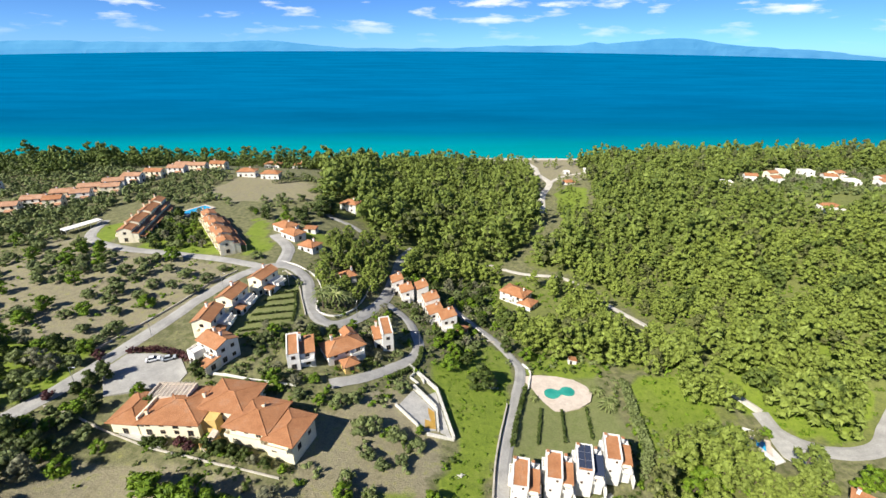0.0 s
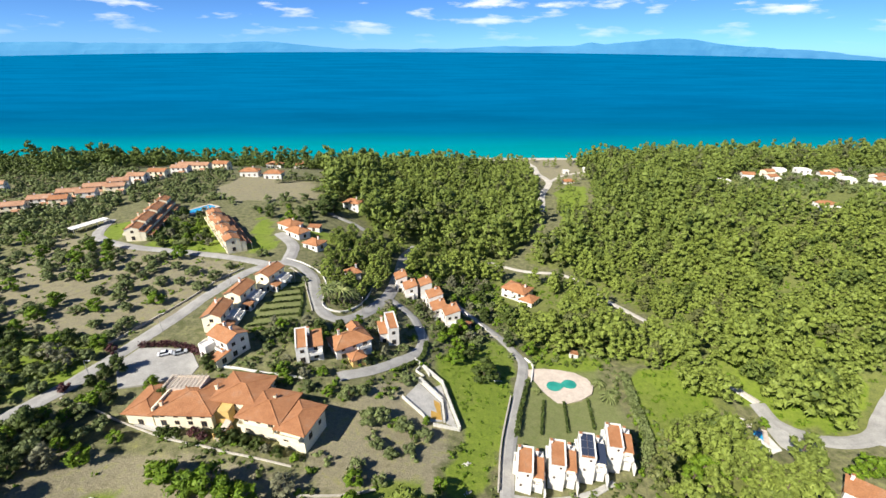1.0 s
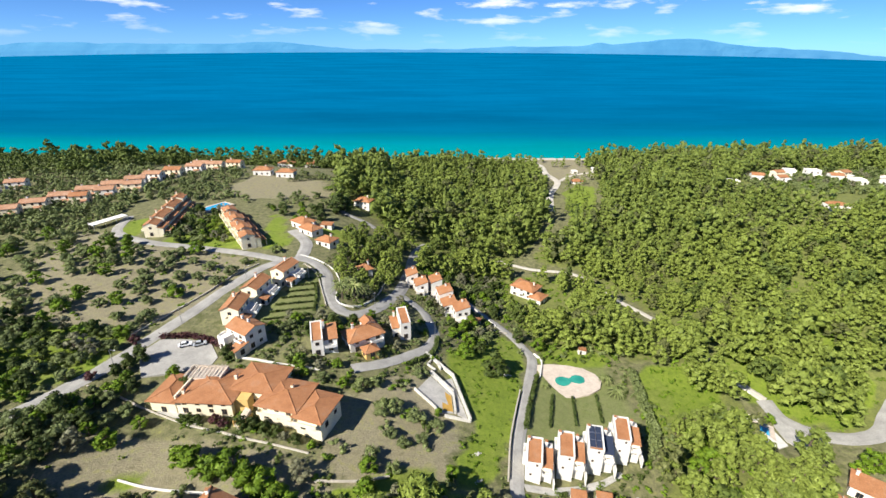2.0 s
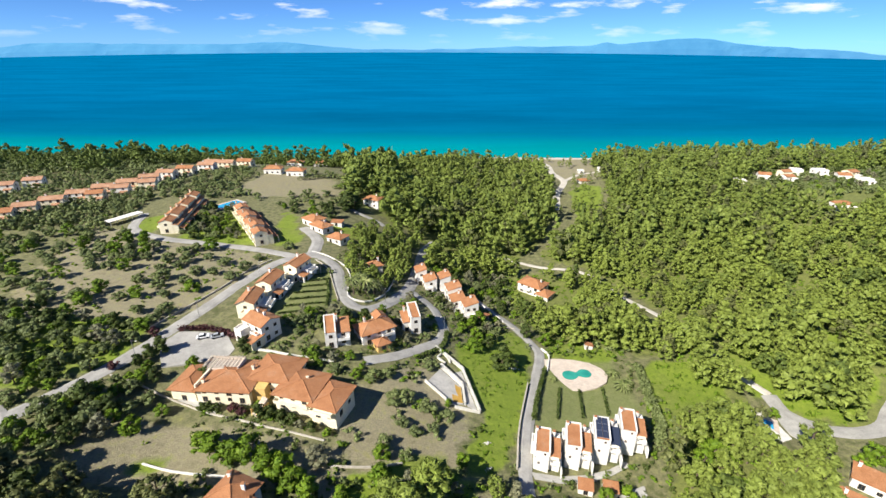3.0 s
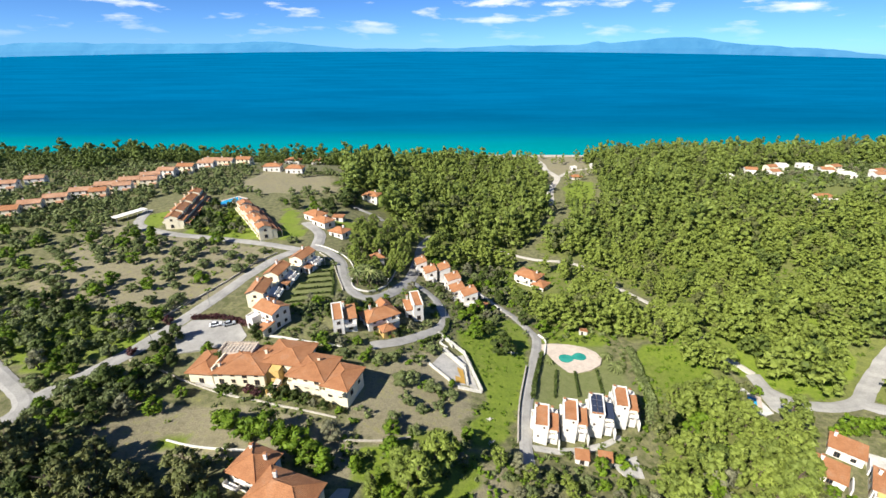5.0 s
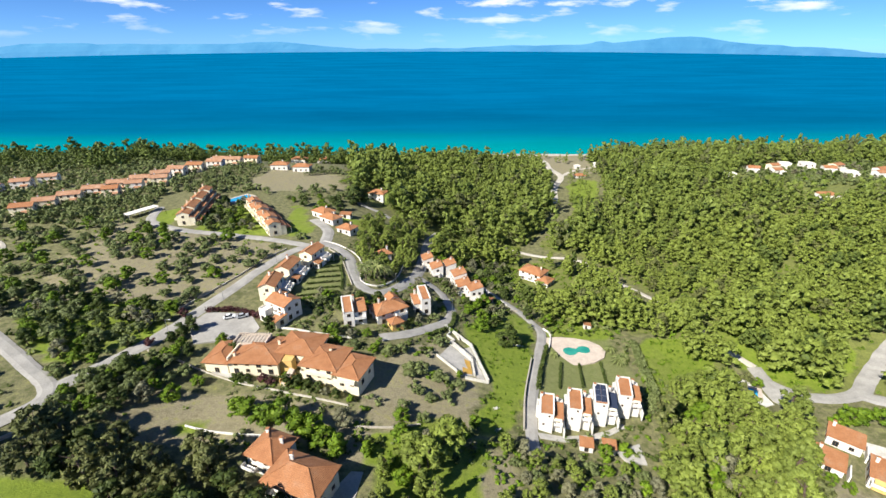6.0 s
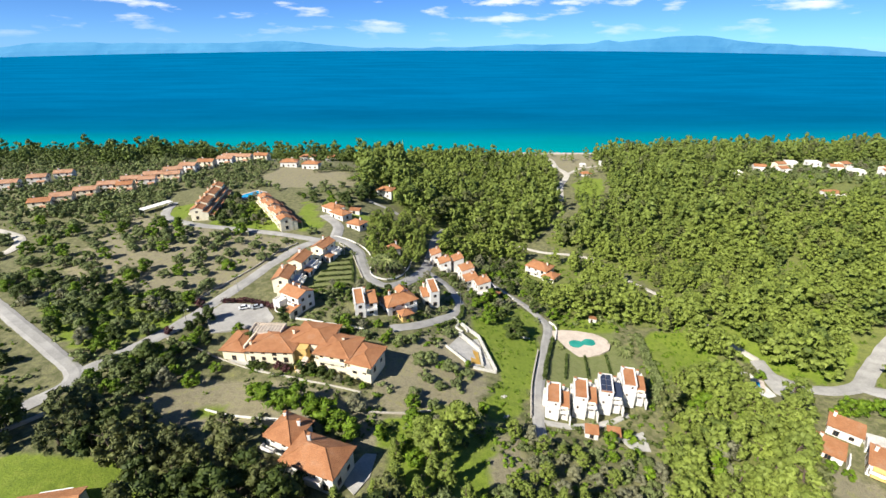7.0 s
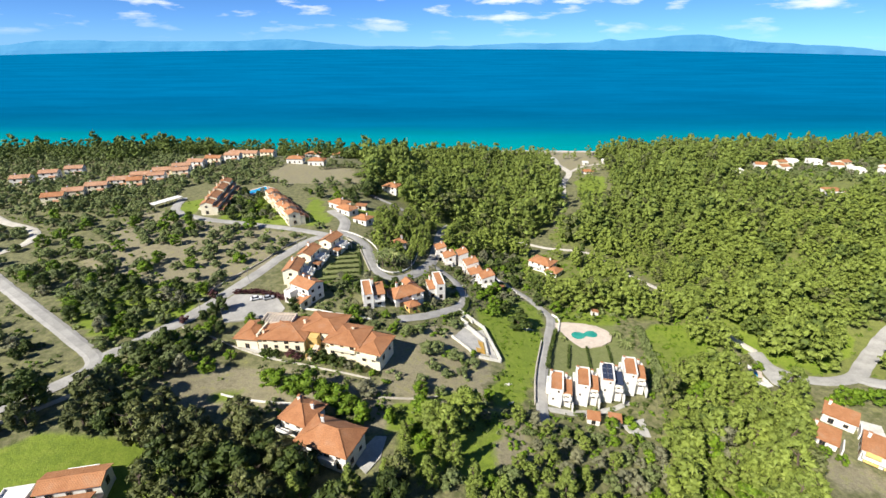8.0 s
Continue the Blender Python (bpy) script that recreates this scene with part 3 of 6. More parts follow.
def block(home, cx, cy, w, d, h, roof="hip", rh=1.8, yaw=0.0, wall=None, tile=None, o=0.45, parapet=False, wins=True, z=0.0, deep=3.0, sides="flr", every=3.2):
    """One walled volume of a house with its roof, ridge and windows, at cx, cy in the house's own plan."""
    m = pose(cx, cy, z, 0, 0, yaw)
    wall, tile = wall or M_WHITE, tile or M_TILE
    put(part("wall", walls_bm(roof, w, d, h, rh, deep, parapet), wall, home), m)
    if roof != "flat":
        rw = w - 0.84 if parapet else w
        r = put(part("roof", roof_bm(roof, rw, d, h, rh, 0.0 if parapet else o), tile, home), m)
        rb = ridge_bm(roof, rw, d, h, rh, o)
        if rb:
            part("ridge_tiles", rb, tile, r)
    if not wins:
        return
    floors = 2 if h > 4.6 else 1
    for f in range(floors):
        zz = 0.95 + f * (h / 2)
        for side in sides:
            span, off, turn = (w, d / 2, 0) if side in "fb" else (d, w / 2, 0)
            n = max(1, int((span - 1.0) / every))
            for i in range(n):
                u = (i + 0.5) / n * (span - 1.0) - (span - 1.0) / 2
                ww, wh = (1.25, 1.25) if (i + f) % 3 else (1.5, 1.9)
                zb = zz - (0.55 if wh > 1.5 else 0)
                q = {"f": pose(u, -off, zb), "b": pose(u, off, zb, 0, 0, 180), "l": pose(-off, u, zb, 0, 0, -90), "r": pose(off, u, zb, 0, 0, 90)}[side]
                window(home, m @ q, ww, wh)


def chimney(home, x, y, z, wall=None, h=1.3):
    c = put(part("chimney", boxes((-0.35, -0.35, -1.2, 0.35, 0.35, h), (-0.45, -0.45, h, 0.45, 0.45, h + 0.12), (-0.28, -0.28, h + 0.12, 0.28, 0.28, h + 0.4)), wall or M_WHITE, home), pose(x, y, z))
    part("chimney_cap", boxes((-0.42, -0.42, h + 0.4, 0.42, 0.42, h + 0.5)), M_TILE, c)


def balcony(home, x, y, z, w, d=1.5, yaw=0.0, wall=None):
    b = put(part("balcony", boxes((-w / 2, -d, 0, w / 2, 0, 0.18)), wall or M_WHITE, home), pose(x, y, z, 0, 0, yaw))
    part("parapet", boxes((-w / 2, -d - 0.003, 0.18, w / 2, -d + 0.12, 1.05), (-w / 2 - 0.003, -d + 0.12, 0.18, -w / 2 + 0.12, 0, 1.05), (w / 2 - 0.12, -d + 0.12, 0.18, w / 2 + 0.003, 0, 1.05)), wall or M_WHITE, b)


HOUSES = []


def home_at(label, x, y, yaw=0.0, group="", name="house", category="house", keep=9.0, z=None):
    HOUSES.append((x, y, keep))
    return thing(name, label, category, x, y, land(x, y) if z is None else z, yaw, group)


def villa(x, y, solar=False):
    v = home_at("narrow white villa with solar panels on its roof" if solar else "narrow white villa with clay-tiled pent roof beside the lawn", x, y, -14, "row of white villas", "villa", "villa", 7.5, 20.0)
    block(v, 0, 0.9, 4.3, 7.4, 5.1, "sf", 1.1, parapet=True, wins=False)
    block(v, -0.1, -3.4, 4.0, 1.4, 2.9, "flat", 0, wins=False)
    block(v, 3.5, 0.1, 2.7, 5.6, 3.5, "sf", 1.3, wins=False, o=0.12, tile=M_PANEL if solar else M_TILE)
    block(v, 3.5, 4.2, 2.6, 2.4, 3.8, "flat", 0, wins=False)
    block(v, -2.5, 2.5, 0.9, 3.2, 3.6, "flat", 0, wins=False)
    balcony(v, 3.5, -2.7, 1.9, 2.6, 1.5)
    if solar:
        for i in range(2):
            for j in range(3):
                s = put(part("solar_panel", boxes((-0.9, -1.1, 0, 0.9, 1.1, 0.08)), M_PANEL, v), pose(-0.86 + 1.72 * i, -1.3 + 2.3 * j, 5.24 + 1.1 * (1.5 + 2.3 * j) / 7.4, 9) @ Matrix.Diagonal((0.86, 1, 1, 1)))
                part("panel_rim", boxes((-0.94, -1.14, -0.04, -0.9, 1.14, 0.1), (0.9, -1.14, -0.04, 0.94, 1.14, 0.1), (-0.9, -1.14, -0.04, 0.9, -1.1, 0.1), (-0.9, 1.1, -0.04, 0.9, 1.14, 0.1)), M_METAL, s)
    for q in (pose(0.8, -2.8, 3.7), pose(-0.8, -4.1, 1.7)):
        window(v, q, 0.6, 0.7)
    window(v, pose(3.5, -2.7, 2.2), 1.1, 1.2)
    window(v, pose(3.5, -2.7, 0.2), 1.2, 1.7)
    window(v, pose(4.85, 0.0, 2.4, 0, 0, 90), 1.1, 1.3)
    window(v, pose(2.15, 3.2, 4.3, 0, 0, 90), 0.9, 1.0)
    chimney(v, 3.0, 3.9, 4.6)
    chimney(v, -1.7, 3.6, 6.1, h=0.6)
    put(part("awning", boxes((-1.0, -0.9, 0, 1.0, 0, 0.12)), M_CREAM, v), pose(3.5, -2.72, 3.5, 12))
    put(part("stair_wall", boxes((-0.15, -3.5, -2.0, 0.15, 3.5, 1.0)), M_WHITE, v), pose(5.4, -1.6, 0))


for _x, _y, _s in ((32.2, 78.6, False), (41.3, 80.3, False), (50.0, 82.2, True), (58.7, 85.2, False)):
    villa(_x, _y, _s)

for _x, _y in ((42.0, 69.6), (48.6, 69.2)):
    g = home_at("small white garden store with clay-tiled roof", _x, _y, -14, "villa stores", "garden_store", "outbuilding", 4)
    block(g, 0, 0, 3.7, 2.8, 2.2, "sf", 0.8, wins=False, o=0.2)
    window(g, pose(0, -1.4, 0.3), 1.2, 1.6, name="door")
shed = home_at("small white pool shed with tiled roof", 65.5, 137.5, -8, "", "pool_shed", "outbuilding", 4)
block(shed, 0, 0, 3.0, 2.2, 2.0, "sr", 0.5, wins=False, o=0.15)
window(shed, pose(-0.6, -1.1, 0.1), 0.8, 1.7, name="door")

# the large cream hotel with its chain of hipped roofs
hotel = home_at("long cream hotel with several hipped clay-tiled roofs", -46, 96, 0, "", "hotel", "hotel", 0.1, 30.2)
for _b in ((-69.2, 97.0, 7.4, 10.6, 4.6, 1.2, -8), (-57.6, 97.3, 15.6, 13.4, 4.9, 1.5, -5), (-44.8, 99.4, 12.6, 11.0, 5.5, 1.4, -12), (-35.8, 92.6, 11.6, 11.0, 5.1, 1.4, -16), (-26.4, 88.2, 7.8, 10.2, 4.6, 1.2, -20)):
    block(hotel, _b[0] + 46, _b[1] - 96, _b[2], _b[3], _b[4], "hip", _b[5], _b[6], M_CREAM, M_TILE, 0.8, sides="flr", every=3.4)
for _x, _y, _w, _yaw in ((-37.4, 87.2, 10.5, -16), (-28.3, 83.4, 7.0, -20)):
    balcony(hotel, _x + 46, _y - 96, 2.75, _w, 1.4, _yaw, M_CREAM)
stair = put(part("stair", boxes((-1.25, -4.5, -1.0, -1.0, 0.0, 1.6), (1.0, -4.5, -1.0, 1.25, 0.0, 1.6)), M_OCHRE, hotel, "ochre outside stair"), pose(0.2, -6.4, 0, 0, 0, -30))
for _i in range(15):
    part("stair_step", boxes((-1.0, -_i * 0.3 - 0.3, -0.8, 1.0, -_i * 0.3, 2.9 - _i * 0.19)), M_DECK, stair)
put(part("gate_tower", boxes((-2.6, -1.8, -1, 2.6, 1.8, 4.6)), M_OCHRE, hotel), pose(-2.6, -3.0, 0, 0, 0, -8))
put(part("roof_terrace", boxes((-5.5, -2.6, 5.0, 5.5, 2.6, 7.6), (-5.5, -2.6, 7.6, -5.2, 2.6, 8.3), (5.2, -2.6, 7.6, 5.5, 2.6, 8.3), (-5.2, 2.3, 7.6, 5.2, 2.6, 8.3)), M_DECK, hotel, "rough stone roof terrace"), pose(-15.5, 5.6, -1.7, 0, 0, -5))
for _i in range(9):
    put(part("pergola_beam", boxes((-0.07, -2.8, 0, 0.07, 2.8, 0.16)), M_STONE, hotel), pose(-20.2 + _i * 1.15, 5.4, 6.75, 0, 0, -5))
put(part("gable_wall", boxes((-0.25, -6.0, 0, 0.25, 6.0, 5.9)), M_CREAM, hotel), pose(-19.3, 1.6, 0, 0, 0, -8))
for _x, _y, _z in ((-18.5, -2.5, 5.4), (-6.0, 3.0, 6.0), (11.5, -2.0, 5.9)):
    chimney(hotel, _x, _y, _z, M_CREAM, 0.8)
for _x, _y in ((-69, 97), (-61, 97), (-53, 97), (-45, 99), (-36, 93), (-27, 88)):
    HOUSES.append((_x, _y, 7.6))

# house of two hipped wings
lower = home_at("white house of two wings under hipped clay-tiled roofs", -37.5, 53, 0, "", "house", "house", 6, 29.6)
block(lower, -4.9, 4.6, 8.0, 8.0, 5.7, "hip", 2.3, -25, o=0.7)
block(lower, 4.3, -3.7, 14.0, 9.0, 5.7, "hip", 2.6, -22, o=0.7)
chimney(lower, 2.2, -1.6, 8.0)
chimney(lower, -2.0, 4.5, 7.0, h=0.9)
chimney(lower, -6.5, 8.0, 6.6, h=0.7)
balcony(lower, -8.6, 0.9, 2.8, 4.0, 1.4, -25)
balcony(lower, 2.6, -7.7, 2.8, 9.0, 1.5, -22)
HOUSES.extend([(-33, 49, 8), (-42, 57, 6.5)])

# terraced houses along the road
for _x, _y, _yaw, _g in ((-56.0, 165.5, -20, 6.4), (-62.6, 150.0, -12, 6.6), (-65.2, 135.2, -2, 6.4)):
    t = home_at("cream terraced house with long clay-tiled roof and a side balcony", _x, _y, _yaw, "terraced houses by the road", "terraced_house", "house", 7.5)
    block(t, 0, 0, 6.4, 10.5, _g, "gy", 1.5, 0, M_CREAM, M_TILE_ORANGE, 0.4)
    block(t, 4.6, 1.5, 3.0, 6.0, 3.4, "flat", 0, 0, M_WHITE)
    block(t, 1.0, -6.4, 4.2, 2.4, 3.4, "flat", 0, 0, M_CREAM)
    block(t, 5.2, -3.6, 2.6, 3.4, 2.4, "sr", 0.7, 0, M_WHITE, M_TILE_ORANGE, 0.2)
    balcony(t, 6.1, 1.5, 2.2, 5.0, 1.6, 90)
    chimney(t, -1.2, 2.5, _g + 1.0)
t = home_at("white two-storey end house with stepped clay-tiled roofs", -56.3, 119.5, -34, "terraced houses by the road", "terraced_house", "house", 8)
block(t, 0, 0.5, 9.5, 7.5, 6.6, "gx", 1.5, 0, M_WHITE, M_TILE_ORANGE, 0.4)
block(t, -3.2, -5.0, 3.6, 3.6, 4.4, "flat", 0, 0, M_WHITE)
block(t, 3.4, -5.2, 3.2, 5.0, 2.8, "sf", 1.0, 0, M_CREAM, M_TILE_ORANGE, 0.3)
block(t, -6.0, -2.0, 2.6, 4.4, 3.2, "flat", 0, 0, M_CREAM)
balcony(t, 2.0, -3.25, 3.2, 3.6, 1.4)
chimney(t, 1.5, 1.0, 7.8)
chimney(t, -2.6, 1.6, 7.4)

# village houses on the inner lane
h = home_at("white two-storey house with two clay-tiled pent roofs", -30.7, 119.0, 14, "village houses", "house", "house", 7)
block(h, -2.2, 0.3, 3.8, 9.0, 6.2, "sf", 1.5, 0, M_WHITE, M_TILE_ORANGE, 0.2, parapet=True)
block(h, 2.0, 0.8, 4.4, 7.4, 5.0, "sf", 1.4, 0, M_WHITE, M_TILE_ORANGE, 0.25)
balcony(h, 2.0, -2.9, 2.5, 4.0, 1.6)
chimney(h, 0.2, 2.5, 7.3)
h = home_at("low white house with a hipped orange-tiled roof and porch", -18.6, 124.8, 30, "village houses", "house", "house", 8.5)
block(h, 0, 0, 12.5, 8.2, 4.8, "hip", 2.0, 0, M_WHITE, M_TILE_ORANGE, 0.5)
block(h, 3.6, 4.2, 4.0, 4.0, 5.8, "gy", 1.2, 0, M_WHITE, M_TILE_ORANGE, 0.3)
block(h, -0.6, -7.2, 4.6, 4.2, 2.5, "hip", 1.2, 0, M_OCHRE, M_TILE, 0.4)
balcony(h, 3.2, -4.1, 2.4, 4.6, 1.5)
chimney(h, -3.0, 1.5, 6.6)
h = home_at("tall narrow white house with pent tiled roofs", -5.6, 136.0, 14, "village houses", "house", "house", 6)
block(h, 0.6, 0, 3.8, 8.6, 7.2, "sf", 1.5, 0, M_WHITE, M_TILE_ORANGE, 0.2, parapet=True)
block(h, -2.6, 0.6, 2.8, 6.6, 4.6, "sf", 1.2, 0, M_WHITE, M_TILE_ORANGE, 0.2)
chimney(h, -2.4, 3.6, 6.2)
for _x, _y, _hh, _w in ((-3.4, 186.0, 6.2, 5.2), (1.2, 179.5, 5.4, 5.6), (8.0, 181.5, 8.4, 5.2), (12.0, 172.5, 7.4, 6.4), (13.6, 164.8, 5.2, 6.2), (18.6, 159.5, 6.6, 6.4)):
    s = home_at("white stepped townhouse with a mono-pitched clay-tiled roof", _x, _y, 12, "stepped townhouses", "townhouse", "house", 5.5)
    block(s, 0, 0, _w, 7.2, _hh, "sl", 1.5, 0, M_WHITE, M_TILE_ORANGE, 0.12, every=2.6)
    block(s, -1.0, -4.3, _w - 2.2, 1.8, 2.6, "flat", 0, 0, M_WHITE)
    chimney(s, 1.2, 2.0, _hh + 1.2, h=0.8)
s = home_at("small tiled store beside the lane", 24.5, 158.0, -30, "", "garden_store", "outbuilding", 4)
block(s, 0, 0, 4.5, 4.0, 2.3, "hip", 1.0, 0, M_STONE, M_TILE)
h = home_at("white house with an orange hipped roof among trees", 56.2, 198.5, -42, "", "house", "house", 10)
block(h, 0, 0, 13.0, 9.4, 5.2, "hip", 2.0, 0, M_WHITE, M_TILE_ORANGE, 0.5)
block(h, 8.8, -3.0, 6.8, 7.6, 3.4, "hip", 1.5, 0, M_WHITE, M_TILE_ORANGE, 0.4)
balcony(h, -1.8, -4.7, 2.6, 7.0, 1.6)
chimney(h, 4.0, 1.0, 6.2)

# houses by the eastern road
for _x, _y, _w, _d, _hh in ((122.6, 71.6, 8.4, 5.6, 3.4), (111.6, 64.4, 7.0, 6.6, 2.4), (124.6, 55.4, 14.0, 8.0, 4.2)):
    h = home_at("white house with orange clay roof and yellow awnings" if _w > 10 else "white house with an orange clay-tiled roof", _x, _y, -43, "eastern houses", "house", "house", 7)
    block(h, 0, 0, _w, _d, _hh, "sf", 1.0, 0, M_WHITE, M_TILE_ORANGE, 0.4)
    chimney(h, -_w / 2 + 1, 2.0, _hh + 0.8)
    if _w > 10:
        for _z in (1.9, 4.2):
            for _u in (-4.5, 0, 4.5):
                put(part("awning", boxes((-1.7, -1.5, 0, 1.7, 0, 0.1)), M_OCHRE, h), pose(_u, -4.5, _z, 22))
        balcony(h, 0, -4.5, 2.5, 13.5, 1.6)
    else:
        put(part("stair_wall", boxes((-0.2, -2.5, -1, 0.2, 2.5, 2.8)), M_WHITE, h), pose(_w / 2 + 1.2, -2.0, 0))

# house with the lawn to the south-west
h = home_at("pale house with a plain orange gable roof on a lawn", -87.0, 36.4, 10, "", "house", "house", 9)
block(h, 0, 0.3, 12.6, 5.2, 3.2, "gx", 0.9, 0, M_WHITE, M_TILE_ORANGE, 0.45)
block(h, -1.0, -6.0, 13.0, 4.6, 2.4, "gx", 0.8, 0, M_WHITE, M_TILE_ORANGE, 0.4)
block(h, -10.4, -2.0, 6.0, 5.0, 2.8, "flat", 0, 0, M_WHITE)
put(part("terrace", boxes((-6, -3.6, -1.5, 6.5, -2.35, 0.25)), M_DECK, h), pose(0, 0, 0))
put(part("pergola", boxes((-3.2, 3.2, 2.2, 3.2, 4.4, 2.35), (-3.1, 4.25, -1, -2.9, 4.4, 2.2), (2.9, 4.25, -1, 3.1, 4.4, 2.2)), M_WHITE, h), pose(0, 0, 0))


def apartment_row(x, y, yaw, n, label, wall):
    """A long holiday block of stepped units with tiled canopies on its garden side."""
    b = home_at(label, x, y, yaw, "", "apartment_building", "apartments", 0.1)
    a = radians(yaw)
    for i in range(n):
        v = (i - (n - 1) / 2) * 8.4
        hh = 6.2 + 0.9 * (i % 2)
        block(b, 0.6 * (i % 2), v, 6.4, 7.6, hh, "gy", 1.3, 0, wall, M_TILE_ORANGE, 0.25, sides="flr")
        block(b, -0.8, v + 4.2, 4.2, 0.9, hh - 1.2, "flat", 0, 0, wall, wins=False)
        block(b, 4.4, v, 2.6, 7.4, 4.3, "sr", 0.7, 0, wall, M_TILE_ORANGE, 0.35, sides="r")
        put(part("canopy", roof_bm("sr", 2.2, 6.6, 2.5, 0.4, 0.1), M_TILE_ORANGE, b), pose(7.2, v, 0))
        put(part("post", boxes((-0.12, -0.12, -2, 0.12, 0.12, 2.6)), wall, b), pose(8.2, v - 3.2, 0))
        balcony(b, -3.2, v, 2.9, 6.0, 1.3, -90, wall)
        chimney(b, -1.3, v + 3.0, hh + 0.8, wall, 1.2)
        HOUSES.append((x - v * math.sin(a), y + v * math.cos(a), 8.0))


apartment_row(-137.2, 231.0, 10, 6, "long stepped apartment block with clay-tiled roofs and canopies", M_CREAM)
apartment_row(-95.0, 217.6, 32, 6, "long cream apartment block with stepped clay-tiled roofs", M_CREAM)

for _x, _y, _w, _yaw in ((-231, 227, 11, 60), (-227, 238, 11, 62), (-221, 250, 12, 60), (-215, 263, 12, 58), (-208, 276, 12, 58), (-200, 288, 12, 58), (-193, 301, 12, 62), (-204, 262, 9, 58), (-197, 275, 10, 58), (-187, 288, 10, 58), (-188, 314, 12, 40), (-180, 326, 12, 40), (-170, 338, 12, 40), (-160, 350, 12, 40), (-172, 352, 11, 40), (-150, 362, 12, 35), (-283, 268, 11, 60), (-275, 282, 11, 60), (-266, 294, 11, 60)):
    h = home_at("pale terraced house with a weathered clay-tiled roof", _x, _y, _yaw - 42, "long row of terraced houses", "terraced_house", "house", 8)
    block(h, 0, 0, _w, 7.5, 5.4, "gx", 1.5, 0, M_WHITE if _x < -250 or (_x + _y) % 3 == 0 else M_CREAM, M_TILE_PALE if _x % 3 else M_TILE, 0.35, sides="fr", every=3.6)
    block(h, 2.4, -4.9, 4.0, 2.4, 2.5, "sf", 0.7, 0, M_CREAM, M_TILE_PALE, 0.2, sides="f")
    chimney(h, -3.0, 0.5, 6.4, h=1.2)
for _x, _y, _w, _d, _yaw, _hh in ((-119, 336, 13, 8, 0, 4.4), (-101, 333, 13, 8, -4, 4.4), (-36.5, 282, 11, 9, -20, 5.6), (-63.5, 228.5, 11, 8, -40, 3.8), (-57.5, 219.5, 11, 7, -40, 3.6), (-46.5, 207.0, 9, 7, -30, 3.4), (-126, 420, 14, 8, -10, 4.4), (-104, 426, 13, 8, 12, 4.6), (-25, 183, 6, 5, 25, 3.2)):
    h = home_at("white house with an orange hipped roof near the shore woods", _x, _y, _yaw, "outlying houses", "house", "house", 9)
    block(h, 0, 0, _w, _d, _hh, "hip", 1.8, 0, M_WHITE, M_TILE_ORANGE, 0.5, every=3.4)
    chimney(h, 2.0, 0.8, _hh + 1.2)
s = home_at("small white store with flat tiled roof", -51.0, 230.0, -10, "", "garden_store", "outbuilding", 5)
block(s, 0, 0, 6.5, 4.0, 2.6, "sf", 0.4, 0, M_WHITE, M_TILE, 0.3)
for _x, _y, _w, _d, _hh, _r in ((275, 343, 9, 7, 4.2, "gx"), (288, 334, 8, 7, 3.6, "gx"), (298, 351, 8, 7, 4.6, "gx"), (315, 360, 9, 7, 4.6, "flat"), (326, 349, 10, 8, 5.8, "flat"), (335, 336, 9, 8, 4.4, "gx"), (349, 345, 9, 8, 5.2, "gx"), (341, 323, 10, 7, 3.4, "flat"), (362, 316, 11, 8, 4.4, "gx"), (374, 330, 10, 7, 4.0, "gx"), (384, 306, 11, 8, 4.6, "gx"), (252, 338, 7, 5, 2.6, "flat"), (272, 263, 11, 8, 4.0, "hip")):
    h = home_at("white hillside house with a shallow tiled roof" if _r != "flat" else "white flat-roofed hillside house", _x, _y, -20 + (_x % 5) * 9, "hillside houses", "house", "house", 9)
    block(h, 0, 0, _w, _d, _hh, _r, 1.3, 0, M_CREAM if _x % 3 == 1 else M_WHITE, M_TILE_ORANGE, 0.3, every=3.6)
    block(h, 2.0, -_d / 2 - 1.6, _w - 5, 3.0, 2.6, "flat", 0, 0, M_WHITE, sides="f")
h = home_at("low beach hut with an orange hipped roof", 151, 413, 10, "", "beach_hut", "hut", 7)
block(h, 0, 0, 9.5, 7.0, 2.6, "hip", 1.5, 0, M_WHITE, M_TILE_ORANGE, 0.5)
h = home_at("plain white beach kiosk", 162, 457, 0, "", "kiosk", "kiosk", 6)
block(h, 0, 0, 6.0, 5.0, 3.0, "flat", 0, 0, M_WHITE)
h = home_at("plain white beach kiosk", 184, 462, 0, "", "kiosk", "kiosk", 6)
block(h, 0, 0, 4.0, 4.0, 3.4, "flat", 0, 0, M_WHITE)


# ---- yards, pools, walls and small structures ----
def flat_patch(name, outline, z, mat, label, category, depth=1.5, kind=""):
    bm = bmesh.new()
    top = [bm.verts.new((x, y, z)) for x, y in outline]
    low = [bm.verts.new((x, y, z - depth)) for x, y in outline]
    bm.faces.new(top)
    n = len(top)
    for i in range(n):
        bm.faces.new((top[i], low[i], low[(i + 1) % n], top[(i + 1) % n]))
    bmesh.ops.recalc_face_normals(bm, faces=bm.faces)
    return tagged(new(name, to_mesh(name, bm, mat)), label, category, kind=kind)


